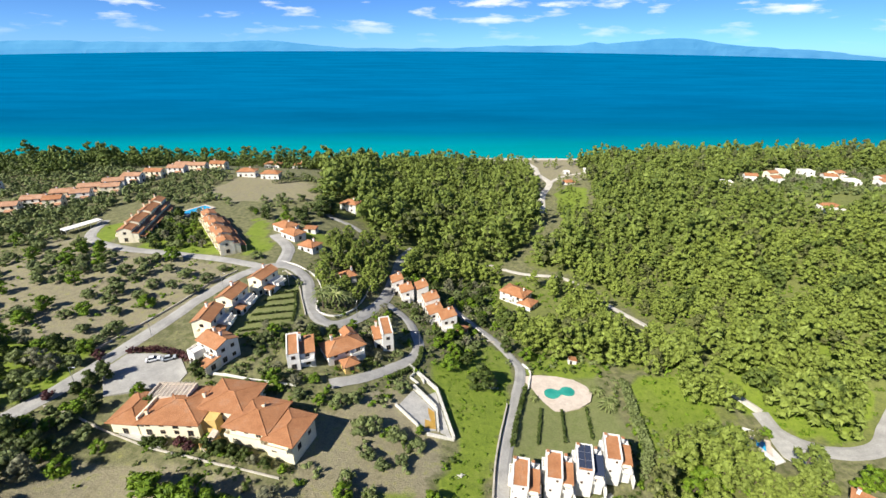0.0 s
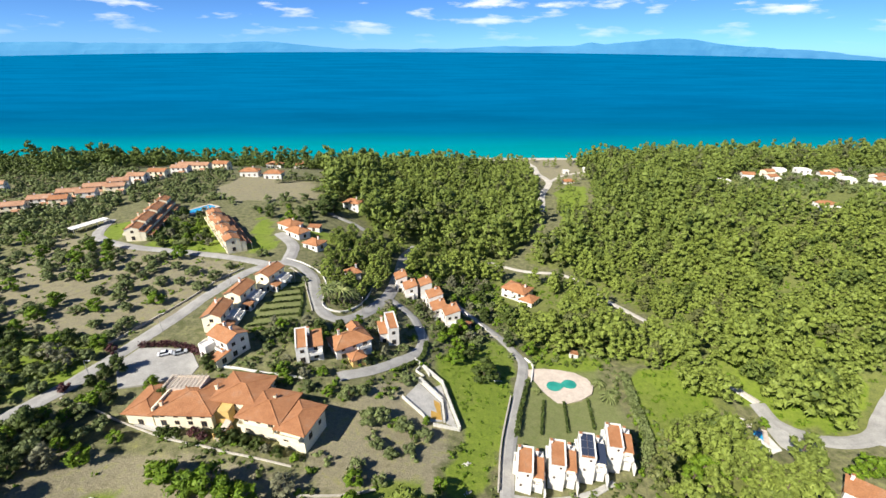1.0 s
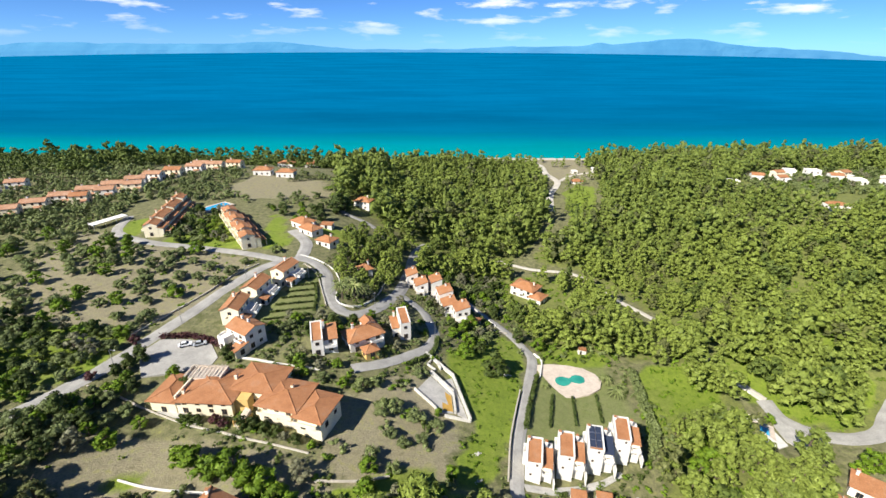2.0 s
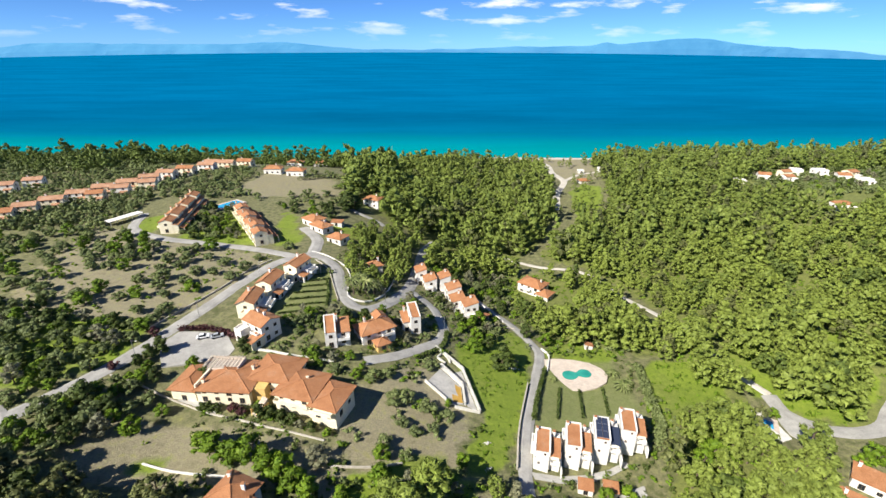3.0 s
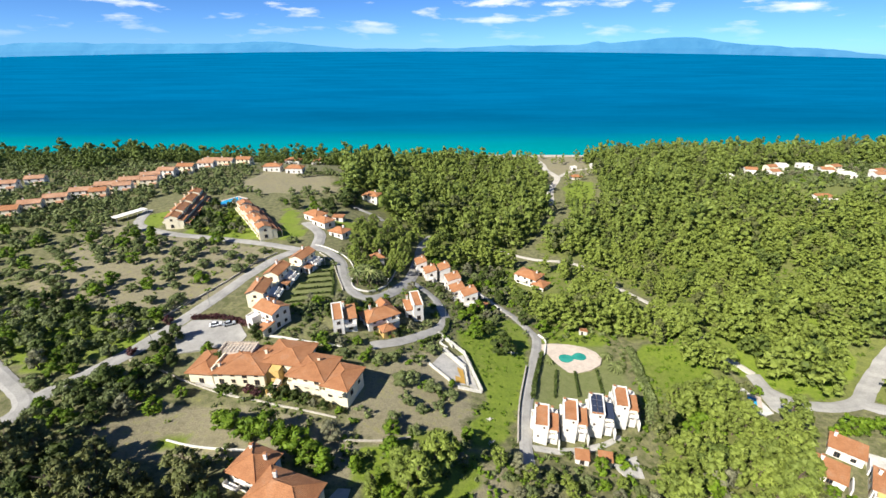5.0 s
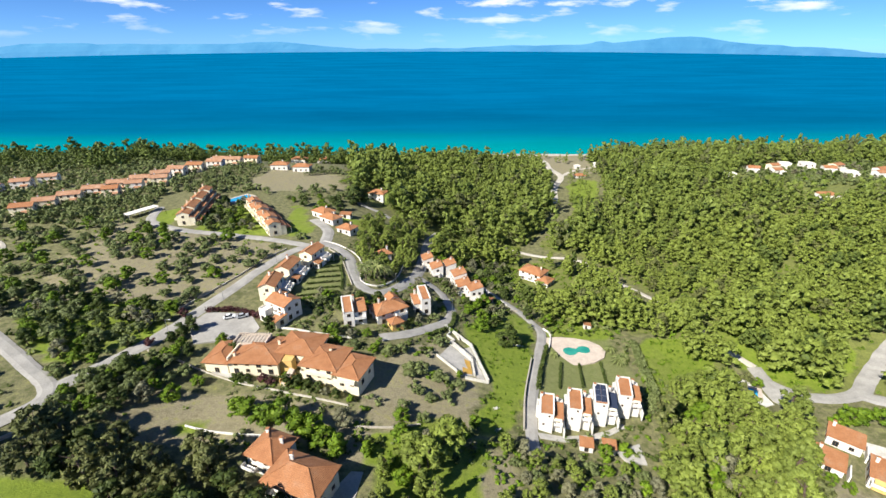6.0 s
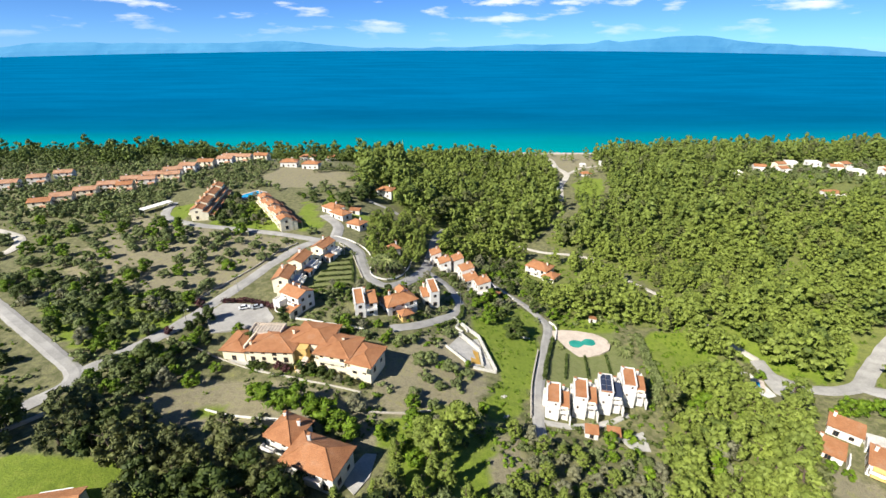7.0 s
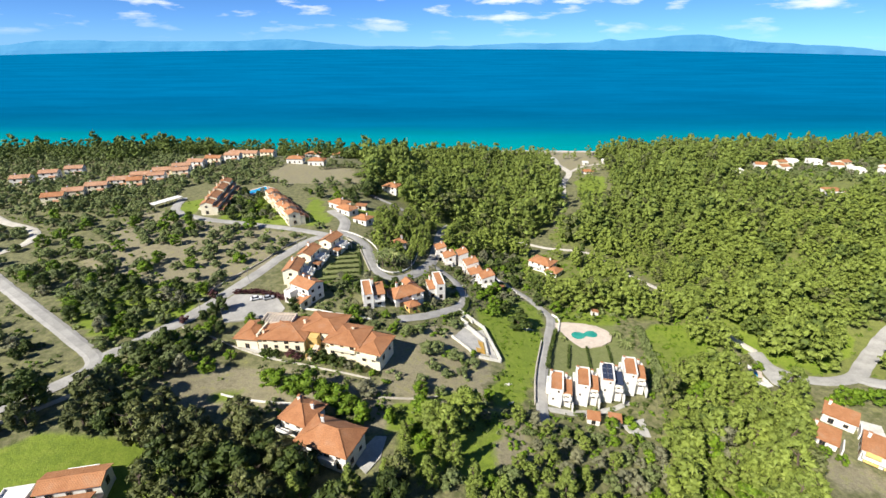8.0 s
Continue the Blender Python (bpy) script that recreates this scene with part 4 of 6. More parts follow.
M_PALE = surface("pale_concrete", (0.5, 0.48, 0.42), (0.62, 0.6, 0.54), 0.5, 0.9, 2.0, 0.2)
POOL_Z = 14.75
flat_patch("pool_deck", [(45.0, 128.6), (50, 129.0), (56.5, 128.0), (62.0, 126.0), (65.6, 122.5), (66.6, 118.8), (64.6, 114.8), (60.0, 112.0), (55.0, 110.6), (50.0, 110.8), (46.0, 112.6), (44.6, 116.0), (43.4, 122.0)], POOL_Z, M_DECK, "pale stone deck round the kidney pool", "pool deck", 2.5, "structure")
kidney = thing("swimming_pool", "kidney-shaped turquoise swimming pool in a stone deck", "pool", 55.2, 119.7, POOL_Z)


def kidney_reach(a):
    """How far the kidney outline of two rounded basins lies from the middle, in direction a."""
    r = 0.5
    while r < 9:
        x, y = r * math.cos(a), r * math.sin(a)
        if 5.4 / ((x + 2.9) ** 2 + (y + 0.6) ** 2 + 0.01) + 4.6 / ((x - 3.2) ** 2 + (y - 0.3) ** 2 + 0.01) < 0.92:
            break
        r += 0.04
    return r


_shape = [(kidney_reach(2 * math.pi * i / 48) * math.cos(2 * math.pi * i / 48), kidney_reach(2 * math.pi * i / 48) * math.sin(2 * math.pi * i / 48)) for i in range(48)]
bm = bmesh.new()
bm.faces.new([bm.verts.new((x, y, 0.03)) for x, y in _shape])
part("water", bm, M_POOL, kidney, "clear turquoise water")
bm = bmesh.new()
_in = [bm.verts.new((x, y, 0.07)) for x, y in _shape]
_out = [bm.verts.new((x * 1.06, y * 1.1, 0.07)) for x, y in _shape]
_base = [bm.verts.new((x * 1.06, y * 1.1, -0.05)) for x, y in _shape]
for i in range(48):
    j = (i + 1) % 48
    bm.faces.new((_in[i], _out[i], _out[j], _in[j]))
    bm.faces.new((_out[i], _base[i], _base[j], _out[j]))
part("coping", bm, M_DECK, kidney, "pale stone coping")


def oblong_pool(x, y, yaw, w, d, label):
    z = land(x, y) + 0.45
    p = thing("swimming_pool", label, "pool", x, y, z, yaw)
    part("water", boxes((-w / 2, -d / 2, -0.3, w / 2, d / 2, 0.05)), M_POOL_BLUE, p)
    part("coping", boxes((-w / 2 - 1.5, -d / 2 - 1.5, -1.5, w / 2 + 1.5, -d / 2, 0.1), (-w / 2 - 1.5, d / 2, -1.5, w / 2 + 1.5, d / 2 + 1.5, 0.1), (-w / 2 - 1.5, -d / 2, -1.5, -w / 2, d / 2, 0.1), (w / 2, -d / 2, -1.5, w / 2 + 1.5, d / 2, 0.1)), M_DECK, p)
    HOUSES.append((x, y, max(w, d) / 2 + 3))


oblong_pool(-121.5, 255.0, 55, 15, 7, "blue rectangular pool beside the apartments")
oblong_pool(110.6, 95.4, 60, 6.0, 3.8, "small blue pool with white paving")
slab("paving", [(108, 90), (107.5, 98), (111, 104.5), (114.5, 103), (115.5, 96), (115, 90), (111, 88.5)], M_WHITE, "white paved pool terrace", "paving")
slab("car_park", [(-82, 103), (-64, 108), (-63, 112), (-68, 119), (-76, 121), (-85, 121), (-88, 113)], M_ROAD, "pale asphalt car park beside the hotel", "car park", 0.35)
slab("forecourt", [(-72, 91.6), (-66, 89.8), (-59.5, 87.4), (-58.5, 89.2), (-66, 92.4), (-70.5, 93.6)], M_CONCRETE, "pale concrete forecourt before the hotel", "paving", 0.35)
slab("house_yard", [(127.6, 73), (134, 68.5), (131, 63), (125, 65.6)], M_PALE, "pale paved yard between the eastern houses", "paving", 0.3)
slab("road_apron", [(119, 104), (117, 98), (116, 92), (118, 88.6), (122, 88.4), (130, 91), (126, 95.6), (122, 102)], M_CONCRETE, "pale gravel apron beside the road", "paving", 0.2)
slab("villa_yard", [(50.5, 68.6), (58.6, 71), (57.6, 63.4), (52.5, 64.4)], M_CONCRETE, "pale gravel yard before the villas", "paving", 0.3)
slab("garden_path", [(28.5, 73.6), (36, 73.2), (44, 74.4), (51, 76.4), (57, 79), (57.4, 77.4), (51, 74.4), (44, 72.2), (36, 71.2), (29, 71.6)], M_CONCRETE, "pale concrete path before the villas", "paving", 0.3)
slab("driveway", [(-28, 47), (-24, 43), (-21, 48), (-20, 55), (-23, 55)], M_CONCRETE, "pale concrete driveway beside the house", "paving", 0.3)
slab("beach", [(110, 528), (140, 534), (180, 532), (230, 524), (260, 530), (260, 545), (200, 549), (150, 550), (100, 552), (60, 546)], M_TRACK, "narrow pale sandy beach", "beach", 0.2)


def wall_line(points, height, thick, mat, label, name="garden_wall", lift=0.0, coping=True):
    line = smooth_line([(x, y, 0) for x, y in points], 1.5) if len(points) > 2 else [Vector((*points[0], 0)).lerp(Vector((*points[1], 0)), i / 20) for i in range(21)]
    own = thing(name, label, "wall", points[0][0], points[0][1], 0)
    origin = Vector((points[0][0], points[0][1], 0))
    for piece, (h0, h1, t, m) in {"wall": (-1.5, height, thick, mat), "coping": (height, height + 0.1, thick + 0.12, M_WHITE if mat is M_WHITE else M_STONE)}.items():
        if piece == "coping" and not coping:
            continue
        bm, last = bmesh.new(), None
        for i, p in enumerate(line):
            a, b = line[max(0, i - 1)], line[min(len(line) - 1, i + 1)]
            side = Vector((a.y - b.y, b.x - a.x, 0)).normalized() * t / 2
            z = land(p.x, p.y) + lift
            q = p - origin
            row = [bm.verts.new((q.x + s * side.x, q.y + s * side.y, z + h)) for s, h in ((-1, h0), (-1, h1), (1, h1), (1, h0))]
            if last:
                for k in range(4):
                    bm.faces.new((last[k], last[(k + 1) % 4], row[(k + 1) % 4], row[k]))
            else:
                bm.faces.new(row)
            last = row
        bm.faces.new(last)
        bmesh.ops.recalc_face_normals(bm, faces=bm.faces)
        part(piece, bm, m, own)


for _a, _b, _h, _t in (((3.4, 124.6), (12.4, 114.6), 1.4, 0.6), ((12.4, 114.6), (16.6, 94.2), 1.7, 0.6), ((16.6, 94.2), (8.8, 95.4), 0.9, 0.5), ((5.0, 113.9), (12.0, 105.6), 1.7, 0.8), ((12.0, 105.6), (12.2, 97.0), 1.3, 0.6), ((-0.4, 105.2), (6.0, 98.6), 1.0, 0.45), ((6.0, 98.6), (6.6, 95.8), 1.0, 0.45), ((5.6, 122.0), (3.8, 118.6), 0.8, 0.4), ((3.8, 118.6), (6.6, 116.2), 0.8, 0.4), ((7.2, 120.2), (8.4, 117.0), 1.2, 0.4)):
    wall_line([_a, _b], _h, _t, M_PALE, "pale concrete wall of an unfinished basin", "basin_wall", coping=False)
slab("basin_floor", [(0.2, 105.0), (4.8, 112.8), (11.4, 105.2), (11.6, 97.2), (7.2, 96.4), (6.4, 99.0)], M_CONCRETE, "bare concrete floor of the unfinished basin", "floor", 0.3)
slab("basin_strip", [(12.7, 105.6), (9.4, 111.6), (12.0, 113.6), (15.8, 95.2), (12.8, 96.6)], M_CONCRETE, "bare concrete strip between two basin walls", "floor", 0.28)
slab("stained_floor", [(8.4, 106.6), (11.3, 104.6), (11.5, 97.6), (8.3, 97.6)], M_OXIDE, "rust-stained strip of the basin floor", "floor", 0.34)
HOTEL_WALL = [(-78.5, 93.2), (-69.5, 90.2), (-60.6, 87.0), (-50.8, 84.2), (-45.4, 82.4), (-36.6, 80.2), (-27.2, 77.8)]
wall_line(HOTEL_WALL, 0.4, 0.25, M_PALE, "low white wall along the hotel garden")
wall_line([(-94, 98), (-86, 96), (-78.5, 93.2)], 0.5, 0.3, M_STONE, "low stone wall along the hotel garden")
wall_line([(-24, 69.5), (-14, 70), (-6, 72)], 0.5, 0.4, M_STONE, "low stone wall across the dry slope")
wall_line([(-33.5, 158), (-32.5, 151), (-29, 148.4), (-23.5, 149.5), (-18, 160), (-15.6, 176), (-14.5, 196)], 0.55, 0.28, M_WHITE, "white kerb wall round the palm garden")
wall_line([(-52, 181), (-45, 173), (-39.6, 158), (-35.5, 146)], 0.5, 0.25, M_STONE, "low wall along the road bend")
wall_line([(-56, 190), (-48, 187), (-38, 178), (-32, 162)], 0.5, 0.25, M_WHITE, "white wall along the outer road bend")
wall_line([(-60, 112), (-52, 111), (-42, 109), (-30, 108)], 0.6, 0.25, M_WHITE, "white garden wall behind the hotel")
wall_line([(-96, 123), (-90, 137), (-84, 152), (-79, 168), (-72, 180)], 0.5, 0.3, M_STONE, "low stone edge along the olive field")
wall_line([(-102, 70), (-108, 62), (-118, 52)], 0.9, 0.5, M_STONE, "stone wall along the road verge")
wall_line([(24.5, 74), (28.2, 90), (35.4, 112)], 1.0, 0.35, M_STONE, "stone wall along the villa lane")
wall_line([(45.8, 136), (47.6, 131), (44.6, 121)], 0.8, 0.3, M_WHITE, "white garden wall by the pool lawn")
wall_line([(26, 174), (31, 164), (34, 158)], 0.8, 0.3, M_WHITE, "white wall along the lane")
wall_line([(20, 152), (28, 153), (38, 152)], 0.7, 0.3, M_STONE, "low stone garden wall")
wall_line([(-70, 70), (-60, 67.5), (-48, 66)], 0.5, 0.25, M_WHITE, "low white wall by the house drive")

port = thing("carport", "long white flat-roofed carport", "carport", -164.5, 224, land(-164.5, 224), 62)
part("roof", boxes((-9, -2.6, 2.5, 9, 2.6, 2.7)), M_WHITE, port)
for _u in (-8.5, -2.8, 2.8, 8.5):
    put(part("post", boxes((-0.1, -0.1, -1, 0.1, 0.1, 2.5)), M_METAL, port), pose(_u, 2.2, 0))
    put(part("post", boxes((-0.1, -0.1, -1, 0.1, 0.1, 2.5)), M_METAL, port), pose(_u, -2.2, 0))
HOUSES.append((-164.5, 224, 10))
HOUSES.append((60, 184, 11))
HOUSES.extend([(106, 334, 10), (110, 350, 11), (115, 368, 11), (122, 386, 11), (130, 404, 11), (133, 424, 9), (46, 232, 7), (58, 222, 8), (72, 217, 7), (84, 210, 6), (-36, 270, 8), (-33, 258, 7), (-38, 264, 7)])
HOUSES.extend([(110, 95, 8), (107, 88, 7), (104, 83, 6.5), (118, 95, 5)])


def car(x, y, yaw, paint, label):
    c = thing("car", label, "car", x, y, land(x, y) + 0.38, yaw, "parked cars")
    bm = boxes((-2.1, -0.85, 0.3, 2.1, 0.85, 0.85))
    bmesh.ops.bevel(bm, geom=bm.edges[:], offset=0.12, segments=2, affect="EDGES")
    part("body", bm, paint, c)
    bm = bmesh.new()
    v = [bm.verts.new(p) for p in ((-1.5, -0.75, 0.84), (1.1, -0.75, 0.84), (1.1, 0.75, 0.84), (-1.5, 0.75, 0.84), (-1.0, -0.62, 1.42), (0.4, -0.62, 1.42), (0.4, 0.62, 1.42), (-1.0, 0.62, 1.42))]
    for f in ((4, 5, 6, 7), (0, 1, 5, 4), (1, 2, 6, 5), (2, 3, 7, 6), (3, 0, 4, 7)):
        bm.faces.new([v[i] for i in f])
    cab = part("cabin", bm, M_GLASS, c)
    part("roof_panel", boxes((-0.98, -0.6, 1.42, 0.38, 0.6, 1.47)), paint, cab)
    for wx in (-1.3, 1.3):
        for wy in (-0.8, 0.8):
            bm = bmesh.new()
            bmesh.ops.create_cone(bm, cap_ends=True, segments=14, radius1=0.32, radius2=0.32, depth=0.2, matrix=pose(wx, wy, 0.32, 90))
            part("wheel", bm, M_GLASS, c)


M_CARWHITE = surface("white_car_paint", (0.8, 0.8, 0.8), (0.84, 0.84, 0.84), 1.0, 0.3, 5.0, 0.0)
HOUSES.extend([(-75, 112, 9.5), (-84, 116, 5), (-66, 110, 4)])
M_CARGREY = surface("silver_car_paint", (0.4, 0.42, 0.44), (0.46, 0.48, 0.5), 1.0, 0.3, 5.0, 0.0)
car(-75.5, 117.5, 20, M_CARWHITE, "white car parked on the asphalt")
car(-71.0, 118.0, 24, M_CARGREY, "silver car parked on the asphalt")


def street_lamp(x, y, yaw):
    p = thing("street_lamp", "thin grey street lamp beside the road", "lamp", x, y, land(x, y), yaw, "street lamps")
    bm = bmesh.new()
    bmesh.ops.create_cone(bm, cap_ends=True, segments=8, radius1=0.11, radius2=0.06, depth=7.0, matrix=pose(0, 0, 3.5))
    part("pole", bm, M_METAL, p)
    part("arm", boxes((0, -0.04, 6.9, 1.5, 0.04, 6.98)), M_METAL, p)
    part("lamp_head", boxes((1.2, -0.14, 6.8, 1.8, 0.14, 6.95)), M_WHITE, p)


for _x, _y, _a in ((-91, 106, 0), (-83, 131, 10), (-72, 164, 10), (-47, 168, 200), (-17, 150, 90), (7, 138, 180)):
    street_lamp(_x, _y, _a)


def rubble(x, y, n, spread):
    """A heap of broken pale stones."""
    heap = thing("rubble_heap", "heap of broken pale stones in the grass", "rubble", x, y, land(x, y), 0, "rubble heaps")
    rng = random.Random(int(x * 13 + y))
    data = []
    for k in range(3):
        bm = bmesh.new()
        bmesh.ops.create_icosphere(bm, subdivisions=1, radius=0.5)
        for v in bm.verts:
            v.co *= rng.uniform(0.65, 1.2)
        data.append(to_mesh("stone", bm, M_PALE))
    for i in range(n):
        s = new("stone", rng.choice(data))
        s.parent = heap
        r = abs(rng.gauss(0, spread * 0.45))
        a = rng.uniform(0, 6.28)
        k = rng.uniform(0.25, 0.8)
        s.matrix_basis = pose(r * math.cos(a), r * math.sin(a) * 0.6, 0.12 + 0.25 * max(0, 1 - r / spread), rng.uniform(0, 90), 0, rng.uniform(0, 360)) @ Matrix.Diagonal((k, k * 0.8, k * 0.6, 1))


rubble(31.5, 120.0, 26, 2.6)
rubble(17.5, 82.0, 20, 2.4)
rubble(28.0, 122.5, 10, 1.5)
rubble(17.0, 73.0, 12, 2.0)


# ---- trees ----
ICO = bmesh.new()
bmesh.ops.create_icosphere(ICO, subdivisions=1, radius=1.0)
ICO_TRIS = np.array([[v.co[:] for v in f.verts] for f in ICO.faces])
ICO.free()


def leaf_cloud(seed, radius, base, top, clumps, per, leaf, profile, flat=0.7, tuft=(0.3, 0.46), core=0.45):
    """A crown of ragged boughs, each a lumpy core under a coat of pointed leaf sprays: an (n, 3, 3) array of triangles."""
    rng = np.random.RandomState(seed)
    tris = []
    lean = rng.uniform(-0.12, 0.12, 2)
    squash = np.array([1, 1, flat])
    for c in range(clumps):
        u = (c + rng.rand()) / clumps
        z = base + (top - base) * 0.9 * u
        r = radius * profile(u) * rng.uniform(core, 0.95)
        a = c * 2.4 + rng.uniform(-0.7, 0.7)
        mid = np.array([r * math.cos(a) + lean[0] * z, r * math.sin(a) + lean[1] * z, z])
        cr = radius * rng.uniform(*tuft) * (1.05 - 0.2 * u)
        jag = rng.uniform(-9, 9, 3)
        lump = 0.82 + 0.3 * np.sin(ICO_TRIS @ np.array([2.1, 1.7, 2.6]) * 1.6 + jag[0]) * np.cos(ICO_TRIS @ np.array([-1.4, 2.3, 1.1]) * 1.3 + jag[1])
        tris.append(mid + ICO_TRIS * lump[..., None] * cr * 0.86 * squash)
        out = np.array([math.cos(a), math.sin(a), 0.7])
        d = rng.normal(size=(per, 3)) + out * 0.35
        d[:, 2] = np.abs(d[:, 2]) * 0.9 - 0.3
        d /= np.linalg.norm(d, axis=1)[:, None]
        pos = mid + d * cr * rng.uniform(0.72, 0.98, (per, 1)) * squash
        t1 = np.cross(d, rng.normal(size=(per, 3)))
        t1 /= np.linalg.norm(t1, axis=1)[:, None]
        t2 = np.cross(d, t1)
        tip = (t1 + d * rng.uniform(0.1, 0.75, (per, 1))) * leaf * rng.uniform(0.7, 1.3, (per, 1))
        wide = t2 * leaf * rng.uniform(0.3, 0.55, (per, 1))
        tris.append(np.stack([pos - wide - tip * 0.3, pos + wide - tip * 0.3, pos + tip * 0.8], axis=1))
    return np.concatenate(tris)


def dome(u):
    return max(0.05, (1 - u ** 2.2)) ** 0.6 * (0.45 + 0.55 * min(1, u * 3.5))


def cone(u):
    return max(0.04, (1 - u) ** 0.8) * min(1, 0.5 + u * 4)


def ball(u):
    return max(0.08, 1 - (2 * u - 0.85) ** 2) ** 0.5 if abs(2 * u - 0.85) < 1 else 0.1


def pillar(u):
    return 0.75 * (1 - u ** 2.5) + 0.1


def leaf_mesh(name, faces, mat):
    """One mesh from an (n, k, 3) array of separate triangles or quads."""
    n, k = faces.shape[:2]
    me = bpy.data.meshes.new(name)
    me.vertices.add(n * k)
    me.loops.add(n * k)
    me.polygons.add(n)
    me.vertices.foreach_set("co", faces.astype(np.float32).ravel())
    me.loops.foreach_set("vertex_index", np.arange(n * k, dtype=np.int32))
    me.polygons.foreach_set("loop_start", np.arange(0, n * k, k, dtype=np.int32))
    me.materials.append(mat)
    me.update()
    return me


def trunk_bm(h, r, seed, limbs=4, spread=1.5):
    rng = random.Random(seed)
    bm = bmesh.new()

    def tube(a, b, r0, r1):
        way = (b - a).normalized()
        s = way.orthogonal().normalized()
        t = way.cross(s)
        rows = [[bm.verts.new(p + (s * math.cos(k * math.pi / 3) + t * math.sin(k * math.pi / 3)) * rr) for k in range(6)] for p, rr in ((a, r0), (b, r1))]
        for k in range(6):
            bm.faces.new((rows[0][k], rows[0][(k + 1) % 6], rows[1][(k + 1) % 6], rows[1][k]))

    bend = Vector((rng.uniform(-0.4, 0.4), rng.uniform(-0.4, 0.4), h * 0.5))
    end = Vector((rng.uniform(-0.5, 0.5), rng.uniform(-0.5, 0.5), h))
    tube(Vector((0, 0, -0.6)), bend, r, r * 0.8)
    tube(bend, end, r * 0.8, r * 0.35)
    for i in range(limbs):
        a = 2 * math.pi * i / limbs + rng.uniform(-0.4, 0.4)
        s = bend.lerp(end, rng.uniform(0.1, 0.8))
        tube(s, s + Vector((math.cos(a) * spread, math.sin(a) * spread, spread * 0.8)), r * 0.4, r * 0.12)
    return bm


KINDS = {
    # name: radius, crown base, top, clumps, leaves a clump, leaf, profile, material, trunk height, trunk radius, label, category
    "pine_tree": (3.4, 2.6, 9.5, 32, 24, 0.6, dome, M_PINE, 8.0, 0.24, "Aleppo pine with a broad yellow-green crown", "pine"),
    "olive_tree": (2.5, 0.9, 3.2, 13, 34, 0.42, ball, M_OLIVE, 2.6, 0.2, "grey-green olive tree with a rounded crown", "olive tree"),
    "garden_tree": (2.1, 0.8, 4.0, 13, 34, 0.42, ball, M_LEAF, 3.2, 0.15, "bright green leafy garden tree", "tree"),
    "dark_tree": (2.6, 0.8, 6.2, 17, 38, 0.46, dome, M_DARKLEAF, 4.2, 0.18, "dark green dense evergreen tree", "tree"),
    "cypress": (1.5, 0.3, 8.5, 18, 24, 0.4, pillar, M_DARKLEAF, 6.5, 0.16, "slim dark upright cypress", "cypress"),
    "bare_tree": (2.4, 0.9, 4.8, 14, 44, 0.3, ball, M_GREYLEAF, 3.6, 0.15, "grey twiggy tree hardly in leaf", "tree"),
    "plum_tree": (1.7, 0.6, 3.4, 12, 26, 0.4, ball, M_PURPLE, 2.2, 0.12, "small tree with dark plum-coloured leaves", "tree"),
    "young_pine": (2.9, 0.8, 9.6, 44, 20, 0.5, cone, M_PINE, 8.6, 0.18, "young conical pine with feathery branches", "pine"),
    "stone_pine": (3.3, 1.2, 9.0, 32, 24, 0.55, dome, M_BROWNLEAF, 7.6, 0.26, "old olive-brown pine with ragged boughs", "pine"),
    "withered_pine": (2.6, 2.0, 8.0, 16, 26, 0.6, dome, M_RED, 7.5, 0.2, "withered pine with rust-coloured needles", "pine"),
}
TREE_DATA = {}
for _n, (_r, _b0, _t0, _c, _p2, _l, _f, _m, _th, _tr, _lab, _cat) in KINDS.items():
    TREE_DATA[_n] = [(leaf_mesh("crown", leaf_cloud(17 * i + len(_n), _r, _b0, _t0, _c, _p2, _l, _f, 0.62 if "pine" in _n else 0.7, (0.2, 0.3) if _n == "young_pine" else (0.21, 0.34) if "pine" in _n else (0.34, 0.5), 0.5 if "pine" in _n else 0.35), _m), to_mesh("trunk", trunk_bm(_th, _tr, i, 4, _r * 0.5), M_BARK)) for i in range(6)]
PLACED = []


def clear_of(x, y, gap):
    return all((x - a) ** 2 + (y - b) ** 2 > gap * gap for a, b in PLACED)


def tree(kind, x, y, size=1.0, group=""):
    PLACED.append((x, y))
    rng = random.Random(int(x * 71 + y * 37))
    crown, trunk = rng.choice(TREE_DATA[kind])
    t = thing(kind, KINDS[kind][10], KINDS[kind][11], x, y, land(x, y) - 0.1, rng.uniform(0, 360), group)
    t.scale = (size, size, size * rng.uniform(0.88, 1.12))
    new("crown", crown).parent = t
    new("trunk", trunk).parent = t


def joined(name, label, spots, kinds, mat, category):
    """Many trees too many to count, as one mesh. spots: x, y, size."""
    rng = np.random.RandomState(5)
    parts = []
    for x, y, s in spots:
        q = kinds[rng.randint(len(kinds))]
        a = rng.uniform(0, 2 * math.pi)
        c, sn = math.cos(a), math.sin(a)
        r = np.array([[c, -sn, 0], [sn, c, 0], [0, 0, rng.uniform(0.8, 1.3)]]) * s
        parts.append(q @ r.T + np.array([x, y, land(x, y) - 0.1]))
    me = leaf_mesh(name, np.concatenate(parts), mat)
    return tagged(new(name, me), label, category, kind="stuff")


def free(x, y, gap=1.0, road=1.0):
    return off_road(x, y, road) and all((x - a) ** 2 + (y - b) ** 2 > (r + gap - 1.5) ** 2 for a, b, r in HOUSES)


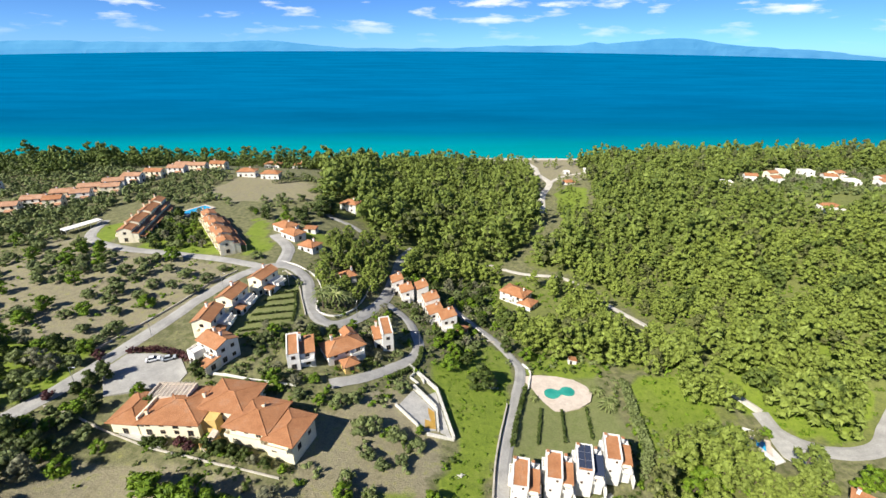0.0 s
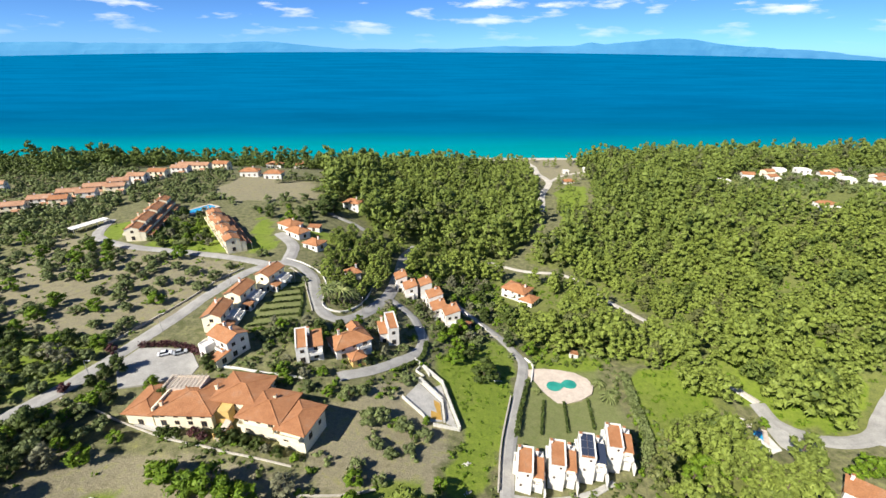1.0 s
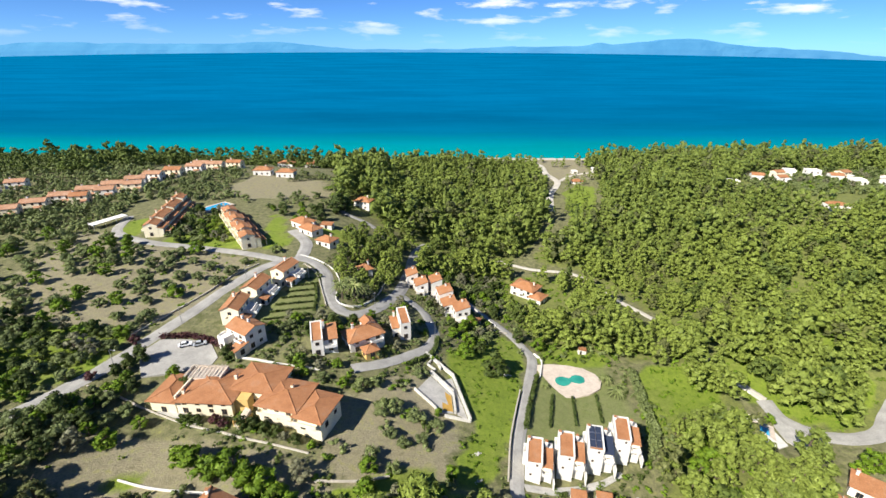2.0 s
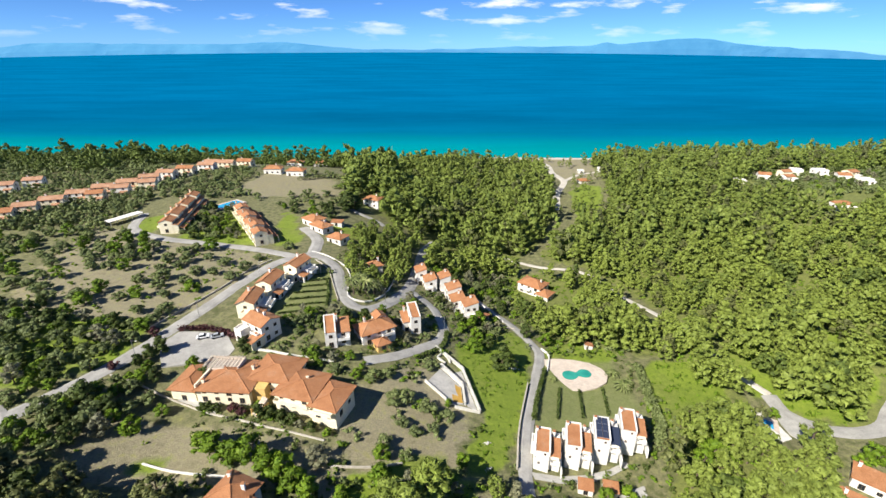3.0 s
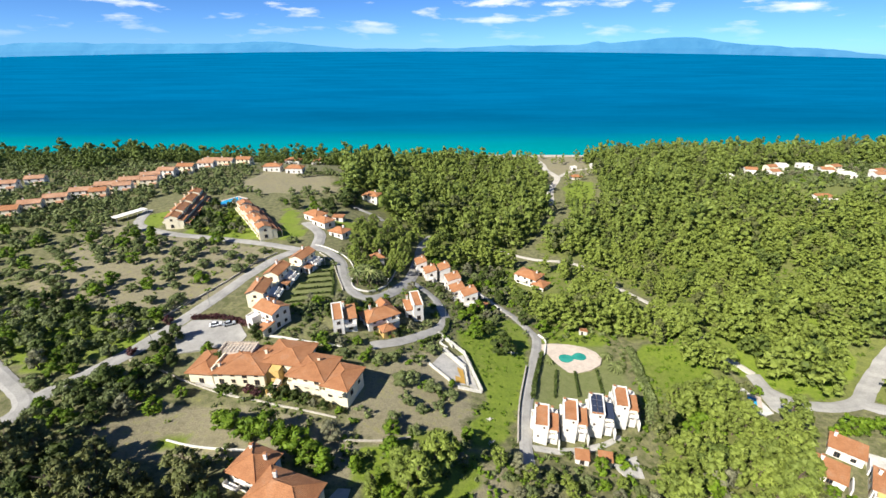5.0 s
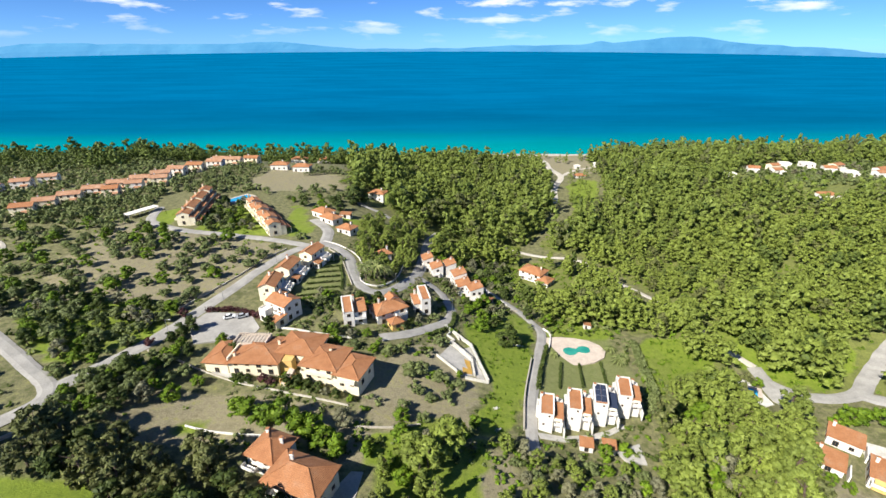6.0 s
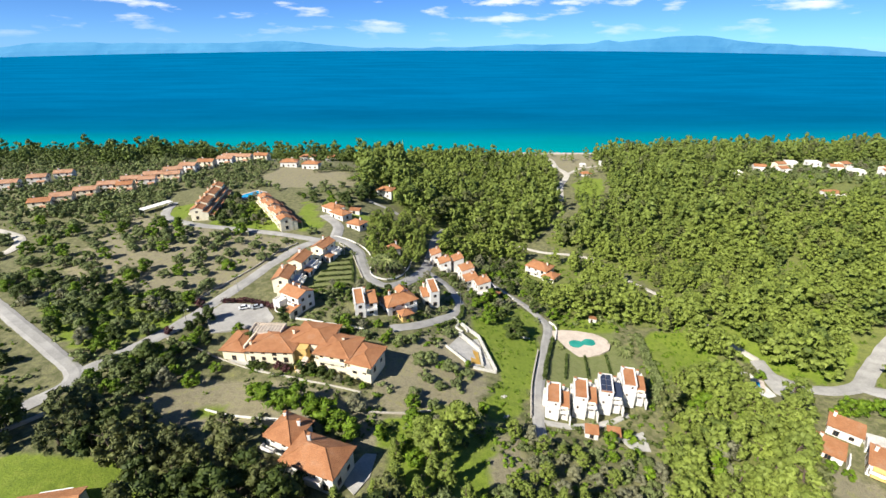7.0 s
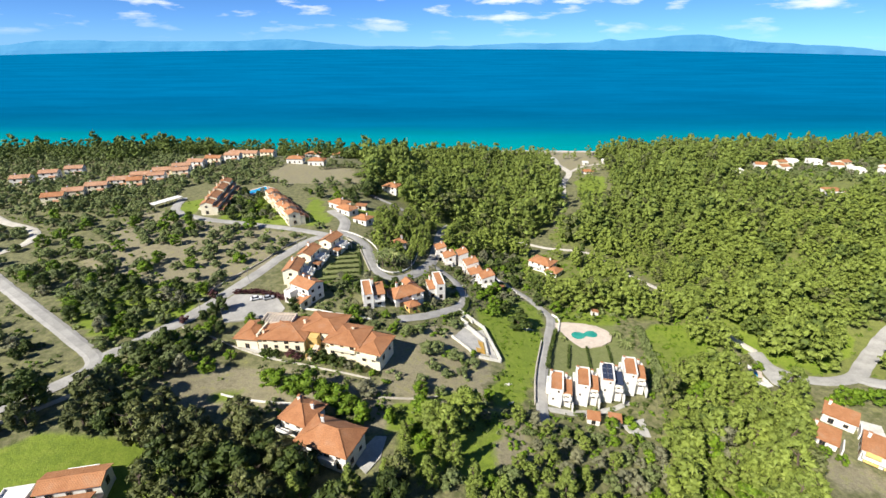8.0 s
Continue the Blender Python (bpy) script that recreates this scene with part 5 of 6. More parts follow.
def scatter(poly, gap, chance=1.0, seed=1, jitter=0.38):
    rng = random.Random(seed)
    xs, ys = [p[0] for p in poly], [p[1] for p in poly]
    out = []
    row = 0
    y = min(ys)
    while y < max(ys):
        x = min(xs) + (gap / 2 if row % 2 else 0)
        while x < max(xs):
            px, py = x + rng.uniform(-jitter, jitter) * gap, y + rng.uniform(-jitter, jitter) * gap
            if rng.random() < chance and inside(poly, px, py) and py < coast(px) - 18:
                out.append((px, py, rng.random()))
            x += gap
        y += gap * 0.87
        row += 1
    return out


# palms
def frond_quads(seed, n=26, length=3.4):
    rng = np.random.RandomState(seed)
    out = []
    for i in range(n):
        a = 2 * math.pi * i / n + rng.uniform(-0.2, 0.2)
        lift = rng.uniform(0.15, 1.1)
        last = None
        for k in range(6):
            t = k / 5
            r = length * t * (1 - 0.15 * lift)
            z = lift * length * t * 0.75 - (1.0 + 0.5 * lift) * length * 0.55 * t * t
            w = 0.34 * (1 - t * 0.8)
            p = np.array([r * math.cos(a), r * math.sin(a), z])
            s = np.array([-math.sin(a), math.cos(a), 0]) * w
            dn = np.array([0, 0, -w * 0.7])
            row = (p - s + dn, p, p + s + dn)
            if last is not None:
                out.append([last[0], last[1], row[1], row[0]])
                out.append([last[1], last[2], row[2], row[1]])
            last = row
    return np.array(out)


PALM_CROWN = [leaf_mesh("fronds", frond_quads(i), M_FROND) for i in range(3)]


def palm(x, y, h, size=1.0):
    PLACED.append((x, y))
    p = thing("palm_tree", "date palm with arching grey-green fronds", "palm", x, y, land(x, y), (x * 31) % 360, "palms")
    part("trunk", trunk_bm(h, 0.32, int(h * 10), 0), M_BARK, p)
    f = new("fronds", PALM_CROWN[int(h * 7) % 3])
    f.parent, f.matrix_basis = p, pose(0, 0, h) @ Matrix.Diagonal((size, size, size, 1))


for _x, _y, _h, _s in ((-30.6, 153.6, 6.5, 1.5), (-25.4, 154.6, 7.0, 1.6), (-22.4, 156.0, 6.0, 1.4), (-28.4, 159.0, 6.6, 1.4), (68.4, 119.5, 1.6, 1.0), (69.2, 112.0, 1.8, 1.2), (72.0, 114.6, 1.4, 0.9), (45.2, 116.2, 1.2, 0.7)):
    palm(_x, _y, _h, _s)

# hedges
def hedge(points, w, h, mat, label, seed=0, dense=9.0):
    line = smooth_line([(x, y, 0) for x, y in points], 0.7)
    rng = np.random.RandomState(seed)
    quads = []
    for p in line:
        n = int(dense * (w + h))
        z = land(p.x, p.y)
        pos = np.stack([p.x + rng.uniform(-w / 2, w / 2, n) * 1.1, p.y + rng.uniform(-w / 2, w / 2, n) * 1.1, z + h * np.sqrt(rng.uniform(0, 1, n)) * rng.uniform(0.85, 1.08)], axis=1)
        nrm = rng.normal(size=(n, 3)) + np.array([0, 0, 0.8])
        nrm /= np.linalg.norm(nrm, axis=1)[:, None]
        t1 = np.cross(nrm, rng.normal(size=(n, 3)))
        t1 /= np.linalg.norm(t1, axis=1)[:, None]
        t2 = np.cross(nrm, t1)
        s = rng.uniform(0.2, 0.42, (n, 1))
        quads.append(np.stack([pos - t1 * s - t2 * s * 0.5, pos + t1 * s - t2 * s * 0.5, pos + t1 * s + t2 * s * 0.5, pos - t1 * s + t2 * s * 0.5], axis=1))
    q = np.concatenate(quads)
    tagged(new("hedge", leaf_mesh("hedge", q, mat)), label, "hedge", "garden hedges")


for _i, _pts in enumerate(([(46.4, 111.0), (44.0, 103.5), (41.6, 95.5)], [(53.4, 110.6), (51.8, 103.6), (50.2, 96.5)], [(62.0, 112.0), (60.6, 105.0), (59.0, 98.0)])):
    hedge(_pts, 0.7, 0.9, M_DARKLEAF, "clipped low hedge dividing the lawn", _i)
hedge([(43.4, 121), (40.6, 113.8), (36.8, 104), (33.6, 94)], 1.2, 1.6, M_DARKLEAF, "dark hedge along the villa lane", 7)
hedge([(79.4, 123), (77.4, 113), (75.2, 103.5), (73, 92), (69, 85)], 2.6, 2.4, M_OLIVE, "tall yellowish-green hedge beside the lawn", 8)
hedge([(-85, 121.5), (-78, 122.5), (-70, 120.5), (-64, 117)], 1.8, 1.8, M_PURPLE, "dark plum hedge along the car park", 9)
for _i in range(7):
    _y0, _x0, _x1 = 131.5 + 5.2 * _i, -55 + 0.6 * _i, -39.5 - 0.6 * _i
    hedge([(_x0, _y0 + 1.5), ((_x0 + _x1) / 2, _y0 + 3.6), (_x1, _y0 + 6.0)], 0.6, 0.7, M_DARKLEAF, "clipped hedge row across the terraced lawn", 20 + _i)
hedge([(-39, 141), (-40.5, 152), (-43, 162)], 0.8, 0.9, M_DARKLEAF, "clipped hedge along the terraced lawn", 31)
hedge([(-1.6, 117.5), (5.8, 126), (7.8, 137)], 1.4, 1.4, M_DARKLEAF, "dark hedge along the inner lane", 32)
hedge([(-95, 317), (-85, 322), (-70, 333)], 3.0, 3.0, M_DARKLEAF, "dark hedge at the field's edge", 33, 4)
hedge([(-66, 300), (-58, 312), (-50, 322)], 3.0, 2.5, M_LEAF, "yellow-green hedge at the garden's edge", 34, 4)

# single trees that stand out
for _k, _x, _y, _s in (
        ("dark_tree", 27.0, 119.5, 1.75), ("garden_tree", 17.5, 128, 1.50), ("garden_tree", 48.6, 140.0, 1.30), ("cypress", 47.0, 141.5, 0.7), ("withered_pine", 75, 288, 1.1),
        ("dark_tree", -50, 256, 2.2), ("dark_tree", -46, 262, 2.0), ("garden_tree", 22.0, 152.0, 1.50), ("garden_tree", 19.0, 148.0, 1.30), ("garden_tree", 14, 141, 1.20),
        ("garden_tree", -36, 108.8, 1.20), ("dark_tree", -66.5, 99.5, 0.9), ("garden_tree", -73, 104, 1.10), ("olive_tree", 0.2, 92.0, 1.25), ("olive_tree", -6.5, 85.5, 0.9), ("olive_tree", -9.5, 93.5, 1.3), ("olive_tree", -6.5, 95.5, 1.2), ("olive_tree", -11.0, 77.0, 0.95), ("olive_tree", 1.0, 112.0, 1.0), ("olive_tree", -12.5, 104.0, 1.0), ("olive_tree", 6.5, 90.5, 1.0), ("olive_tree", -16.5, 103, 1.1),
        ("olive_tree", -3.2, 82.5, 0.8), ("olive_tree", 2.0, 84.5, 0.8),
        ("dark_tree", -46.5, 86.0, 0.72), ("dark_tree", -43.4, 85.2, 0.8), ("dark_tree", -40.4, 84.4, 0.75), ("dark_tree", -37.4, 83.4, 0.7), ("bare_tree", -34.2, 82.2, 0.7), ("dark_tree", -31.0, 81.2, 0.6), ("garden_tree", -26.8, 79.6, 0.70), ("plum_tree", -54.5, 87.8, 1.0), ("plum_tree", -52.0, 87.0, 0.9), ("garden_tree", -73.5, 86.5, 0.90), ("dark_tree", -63.4, 88.4, 0.55), ("dark_tree", -61.2, 88.2, 0.55), ("dark_tree", -59.2, 88.0, 0.5),
        ("garden_tree", -57, 74.5, 1.56), ("garden_tree", -52.5, 73, 1.82), ("garden_tree", -47.8, 71.5, 1.69), ("garden_tree", -43, 70.2, 1.95), ("garden_tree", -38.6, 68.5, 1.69), ("garden_tree", -34.6, 66.5, 1.82), ("garden_tree", -31.2, 63.0, 1.56), ("garden_tree", -27.5, 60.6, 1.56), ("bare_tree", -27.4, 70.5, 1.25), ("garden_tree", -19.5, 60.5, 1.00), ("garden_tree", -11.4, 73.0, 1.20), ("garden_tree", -13, 58, 1.00),
        ("garden_tree", 46.0, 66.0, 1.15), ("garden_tree", 53.2, 68.0, 1.00), ("bare_tree", -4.0, 66.0, 0.9), ("garden_tree", -6, 62, 1.30), ("dark_tree", -60, 257, 1.0), ("plum_tree", -92, 118.5, 1.1), ("plum_tree", -95, 101, 1.0),
        ("garden_tree", 30.5, 127.5, 0.70), ("bare_tree", 32.5, 122, 0.6), ("dark_tree", 41.5, 146, 1.0), ("garden_tree", 116, 100.5, 1.00), ("garden_tree", 135, 80, 1.60), ("garden_tree", 131, 79, 1.50), ("garden_tree", 140, 78, 1.60), ("garden_tree", 127, 78.5, 1.20), ("garden_tree", 106, 57.5, 0.90), ("garden_tree", 110, 55.0, 0.80), ("garden_tree", 145, 74, 1.60)):
    tree(_k, _x, _y, _s)
for _x, _y in ((-108, 151), (-99, 155), (-102, 144), (-83, 160), (-92, 164), (-99, 164), (-115, 166), (-109, 169), (-117, 141), (-105, 132), (-117, 154), (-80, 169), (-78, 180), (-91, 174), (-100, 179)):
    tree("olive_tree", _x, _y, 1.0 + 0.25 * ((_x * 7 + _y) % 3) / 2, "olive grove")

# olive grove, thinner round the clearings
CLEARINGS = [[(-112, 156), (-92, 152), (-86, 146), (-92, 136), (-108, 137), (-112, 146)], [(-150, 160), (-124, 166), (-116, 160), (-118, 150), (-145, 146)], [(-135, 140), (-116, 138), (-100, 124), (-108, 120), (-140, 128)]]
rest_olive = []
for _x, _y, _u in scatter([(-240, 270), (-175, 260), (-150, 200), (-60, 195), (-78, 165), (-92, 120), (-104, 100), (-135, 104), (-230, 168), (-300, 220)], 7.8, 0.64, 3):
    if free(_x, _y, 2, 1.5) and clear_of(_x, _y, 5.0) and not (any(inside(c, _x, _y) for c in CLEARINGS) and _u < 0.85):
        if _y < 205:
            tree("olive_tree" if _u < 0.82 else "garden_tree", _x, _y, 1.0 + 0.55 * _u, "olive grove")
        else:
            rest_olive.append((_x, _y, 0.9 + 0.6 * _u))

# garden trees between the houses
GARDENS = [[(-100, 100), (-84, 112), (-60, 112), (-24, 108), (-14, 100), (-24, 98), (-60, 108), (-84, 96), (-110, 84)], [(-52, 132), (-40, 112), (-24, 110), (-8, 112), (6, 140), (0, 150), (-10, 145), (-30, 140), (-38, 138)], [(-8, 150), (12, 150), (40, 160), (46, 200), (40, 218), (2, 216), (-7, 200)], [(-33, 153), (-20, 152), (-13, 168), (-8, 198), (-6, 230), (-18, 240), (-38, 224), (-42, 202), (-35, 184)], [(8, 140), (22, 130), (40, 150), (20, 156)], [(-140, 245), (-110, 255), (-80, 200), (-130, 206)], [(-98, 92), (-80, 86), (-74, 76), (-100, 78)], [(-110, 90), (-98, 96), (-84, 84), (-86, 66), (-104, 74)], [(-20, 92), (0, 106), (14, 90), (20, 72), (8, 66), (-20, 74)], [(-34, 190), (-18, 200), (-20, 226), (-36, 214)], [(45, 160), (66, 180), (60, 212), (46, 212)], [(-175, 130), (-128, 96), (-108, 82), (-94, 102), (-96, 122), (-140, 136)], [(-200, 122), (-140, 90), (-118, 72), (-130, 58), (-230, 110)], [(262, 300), (300, 300), (410, 300), (410, 372), (262, 360)], [(152, 72), (160, 94), (182, 130), (230, 150), (230, 60)], [(-107, 77), (-100, 90), (-80, 84), (-86, 72), (-96, 64), (-106, 66)]]
for _g, _poly in enumerate(GARDENS):
    for _x, _y, _u in scatter(_poly, {3: 4.2, 1: 4.4, 2: 4.6, 6: 4.4, 7: 4.2, 8: 12, 9: 4.2, 11: 5.0, 12: 6, 13: 5.4, 14: 6}.get(_g, 5.2), 0.8, 40 + _g):
        if free(_x, _y, 0.5, 1.2) and clear_of(_x, _y, 3.2):
            k = ("olive_tree", "garden_tree", "dark_tree", "olive_tree", "garden_tree", "bare_tree")[int(_u * 6)]
            if _g in (3, 9) and _u < 0.85:
                k = "pine_tree"
            tree(k, _x, _y, (0.6 + 0.55 * ((_u * 7) % 1)) * (1.25 if _g in (6, 7, 11, 15) else 0.95), "garden trees")

for _poly, _gap, _seed in (([(-114, 82), (-97, 100), (-84, 97), (-77, 89), (-84, 74), (-104, 70)], 4.6, 61), ([(-100, 266), (-60, 262), (-48, 240), (-60, 226), (-78, 240)], 7.5, 62), ([(-128, 202), (-92, 198), (-112, 250), (-126, 244)], 6.5, 63)):
    for _x, _y, _u in scatter(_poly, _gap, 0.85, _seed):
        if free(_x, _y, 0.5, 1.2) and clear_of(_x, _y, 3.0):
            tree(("olive_tree", "dark_tree", "garden_tree", "olive_tree")[int(_u * 4)], _x, _y, 0.8 + 0.5 * ((_u * 7) % 1), "garden trees")

# near woods: single pines and broken scrub
NEAR_LEFT = [[(-126, 62), (-104, 57), (-92, 64), (-78, 64), (-66, 56), (-56, 60), (-48, 48), (-40, 42), (-24, 36), (-14, 44), (-8, 30), (-20, 10), (-75, 10), (-74, 40), (-80, 48), (-100, 52), (-126, 46)], [(-24, 62), (-6, 70), (6, 62), (6, 30), (-14, 40), (-20, 50)]]
NEAR_MID = [[(6, 66), (26, 66), (36, 62), (56, 60), (58, 20), (6, 20)]]
for _x, _y, _s in ((9, 38, 1.05), (-8, 41, 1.1), (-2.5, 46, 1.0), (-14, 46, 1.0), (25, 40, 1.1), (31, 44, 0.9), (-26, 38, 1.0), (-38, 36, 1.1), (-48, 38, 1.0), (-19, 40, 0.9), (2, 41, 0.95), (18, 37, 1.0), (-56, 42, 1.0)):
    tree("young_pine", _x, _y, _s, "near pines")
for _g, _poly in enumerate(NEAR_LEFT):
    for _x, _y, _u in scatter(_poly, 6.8, 0.9, 70 + _g):
        if free(_x, _y, 2.5, 1.5) and clear_of(_x, _y, 3.6) and not any(inside(p, _x, _y) for p in DRY[-2:]):
            k = ("stone_pine", "stone_pine", "dark_tree", "stone_pine", "dark_tree")[int(_u * 5)] if _g == 0 else ("young_pine", "garden_tree", "pine_tree", "garden_tree", "olive_tree")[int(_u * 5)]
            tree(k, _x, _y, (0.95 + 0.4 * ((_u * 9) % 1)) * (1.15 if k in ("pine_tree", "stone_pine") else 1.6 if k == "dark_tree" else 0.8 if k == "young_pine" else 1.1), "near woods")
for _x, _y, _u in scatter(NEAR_MID[0], 3.5, 0.88, 80):
    if free(_x, _y, 1.5, 1.0) and clear_of(_x, _y, 2.6) and not inside(DRY[-2], _x, _y):
        k = ("olive_tree", "garden_tree", "bare_tree", "olive_tree", "pine_tree", "pine_tree")[int(_u * 6)]
        tree(k, _x, _y, (0.6 + 0.5 * ((_u * 9) % 1)) * (0.65 if k == "pine_tree" else 1.0), "near scrub")

far_pine, mid_pine = [], []
for _g, _poly in enumerate(FOREST):
    for _x, _y, _u in scatter(_poly, (6.1, 6.1, 5.8, 5.4, 5.4, 5.6, 5.4, 6.2)[_g], 0.97, 90 + _g, 0.48):
        if not free(_x, _y, 1.5, 2.0) or any(inside(o, _x, _y) for o in OPEN) or noise.noise((_x * 0.035, _y * 0.035, 3)) > 0.52:
            continue
        s = (0.84 + 0.35 * _u + 0.4 * _u ** 3) * (1.08 if _g == 0 else 1.3 if _g == 7 else 1.0) * (1.0 + 0.3 * noise.noise((_x * 0.02, _y * 0.02, 7)) + 0.4 * noise.noise((_x * 0.06, _y * 0.06, 11)))
        if _g in (3, 4) and clear_of(_x, _y, 3.2):
            tree("pine_tree" if _x > 84 or _u < 0.7 else ("garden_tree" if _u < 0.92 else "bare_tree"), _x, _y, s * (0.95 if _x > 84 or _u < 0.7 else 1.3), "near wood")
        elif _y < 235:
            mid_pine.append((_x, _y, s))
        else:
            far_pine.append((_x, _y, s * 1.08))
shore = []
for _x, _y, _u in scatter(SCRUB_WOOD[0], 8.0, 0.9, 99):
    if free(_x, _y, 3, 2):
        shore.append((_x, _y, 0.7 + 0.3 * _u + 0.9 * _u ** 6))
for _poly in ([(-60, 395), (-45, 500), (-130, 500), (-135, 410)], [(-330, 330), (-240, 330), (-190, 400), (-260, 420)]):
    shore += [(x, y, 0.8 + 0.3 * u + 0.7 * u ** 6) for x, y, u in scatter(_poly, 6.5, 0.8, 98) if free(x, y, 3, 2)]
MID = [leaf_cloud(200 + i, 3.5, 2.2, 9.5, 18, 15, 0.75, dome if i % 4 else cone, 0.62, (0.23, 0.37), 0.5) for i in range(9)]
FAR = [leaf_cloud(230 + i, 3.5, 2.6, 10.0, 8, 9, 1.1, dome, 0.75, (0.34, 0.5), 0.45) for i in range(8)]
SPIRE = [leaf_cloud(260 + i, 3.0, 1.5, 11.0, 9, 9, 1.05, cone, 0.8, (0.34, 0.48), 0.4) for i in range(4)]
BUSH = [leaf_cloud(290 + i, 2.6, 0.4, 3.8, 5, 13, 0.75, ball, 0.75, (0.4, 0.58), 0.4) for i in range(6)]
far_pine += [(x, y, 0.45 + 0.6 * u) for x, y, u in scatter([(98, 322), (118, 420), (150, 440), (200, 470), (196, 420), (172, 392), (150, 318), (118, 286)], 9.0, 0.5, 125) if free(x, y, 2, 2.5)]
far_pine += [(x, y, 0.5 + 0.7 * u) for x, y, u in scatter([(118, 440), (126, 520), (205, 522), (215, 470), (170, 470)], 14.0, 0.45, 126) if free(x, y, 3, 3)]
mid_pine += [(x, y, 0.4 + 0.5 * u) for o in OPEN[1:] for x, y, u in scatter(o, 7.0, 0.35, 127) if free(x, y, 5, 3.0)]


def shade_of(x, y):
    """Which of three leaf colours a forest tree bears: drifts of dark and of brownish trees among the bright ones."""
    v = noise.noise((x * 0.05, y * 0.05, 21)) + 0.9 * math.sin(x * 12.9 + y * 78.2)
    return 1 if v > 0.88 else 2 if v < -0.98 else 0


for _k, (_tone, _leaf) in enumerate((("yellow-green", M_PINE), ("dark green", M_SHORE), ("brownish", M_BROWNLEAF))):
    joined("pine_wood", "dense wood of %s pines on the hillside" % _tone, [q for q in mid_pine if shade_of(q[0], q[1]) == _k], MID, _leaf, "pine wood")
    joined("pine_wood", "dense wood of %s pines running down to the shore" % _tone, [q for q in far_pine if shade_of(q[0], q[1]) == _k], FAR + SPIRE + SPIRE, _leaf, "pine wood")
joined("shore_wood", "mixed dark pine belt above the shore", shore, FAR + BUSH, M_SHORE, "pine wood")
scrub = [(x, y, 0.8 + 0.6 * u) for x, y, u in scatter([(-420, 400), (-240, 400), (-195, 330), (-250, 220), (-330, 210), (-420, 260)], 7.0, 0.9, 120) if free(x, y, 2, 2)]
scrub += [(x, y, 0.7 + 0.8 * u) for x, y, u in scatter([(-175, 260), (-185, 285), (-140, 345), (-128, 352), (-58, 345), (-44, 300), (-58, 262), (-90, 262), (-100, 268), (-140, 262)], 7.5, 0.6, 121) if free(x, y, 2, 2) and not inside(DRY[3], x, y)]
scrub += [(x, y, 0.7 + 0.6 * u) for x, y, u in scatter([(180, 400), (420, 380), (420, 290), (250, 290)], 8.0, 0.8, 122) if free(x, y, 2, 2)]
scrub += [(x, y, 0.6 + 0.6 * u) for x, y, u in scatter([(-235, 215), (-175, 212), (-166, 245), (-185, 288), (-215, 260)], 4.8, 0.85, 124) if free(x, y, 0, 2)]
scrub += [(x, y, 0.45 + 0.6 * u) for x, y, u in scatter([(-185, 290), (-142, 262), (-118, 268), (-128, 300), (-140, 345), (-160, 345)], 6.0, 0.75, 128) if free(x, y, 0, 2)]
joined("olive_grove", "far grey-green olive trees and scrub", rest_olive + scrub + [(x, y, 0.55 + 0.4 * u) for x, y, u in scatter([(-245, 225), (-220, 215), (-150, 330), (-140, 372), (-160, 375)], 6.0, 0.6, 123) if free(x, y, 0, 2)], BUSH, M_OLIVE, "olive grove")
under = [(x, y, 0.3 + 0.35 * u) for p in FOREST for x, y, u in scatter(p, 5.0, 0.7, 130) if y < 250 and free(x, y, 1, 1.4)]
under += [(x, y, 0.25 + 0.4 * u) for x, y, u in scatter([(-100, 104), (-70, 186), (-60, 200), (-200, 250), (-240, 200), (-130, 104)], 4.6, 0.4, 131) if free(x, y, 1, 1)]
under += [(x, y, 0.15 + 0.3 * u) for x, y, u in scatter([(6, 66), (19, 92), (17, 110), (10, 127), (36, 151), (42, 136), (26, 72)], 4.0, 0.5, 132) if free(x, y, 1, 1)]
under += [(x, y, 0.25 + 0.35 * u) for x, y, u in scatter([(66, 88), (80, 128), (114, 128), (104, 104), (84, 92)], 4.5, 0.45, 133) if free(x, y, 1, 1)]
under += [(x, y, 0.2 + 0.25 * u) for x, y, u in scatter([(-100, 66), (-98, 88), (-24, 76), (-8, 60), (-24, 58)], 7.0, 0.25, 134) if free(x, y, 1, 1) and clear_of(x, y, 2)]
under += [(x, y, 0.3 + 0.4 * u) for x, y, u in scatter(NEAR_MID[0], 3.6, 0.6, 135) if free(x, y, 1, 1)]
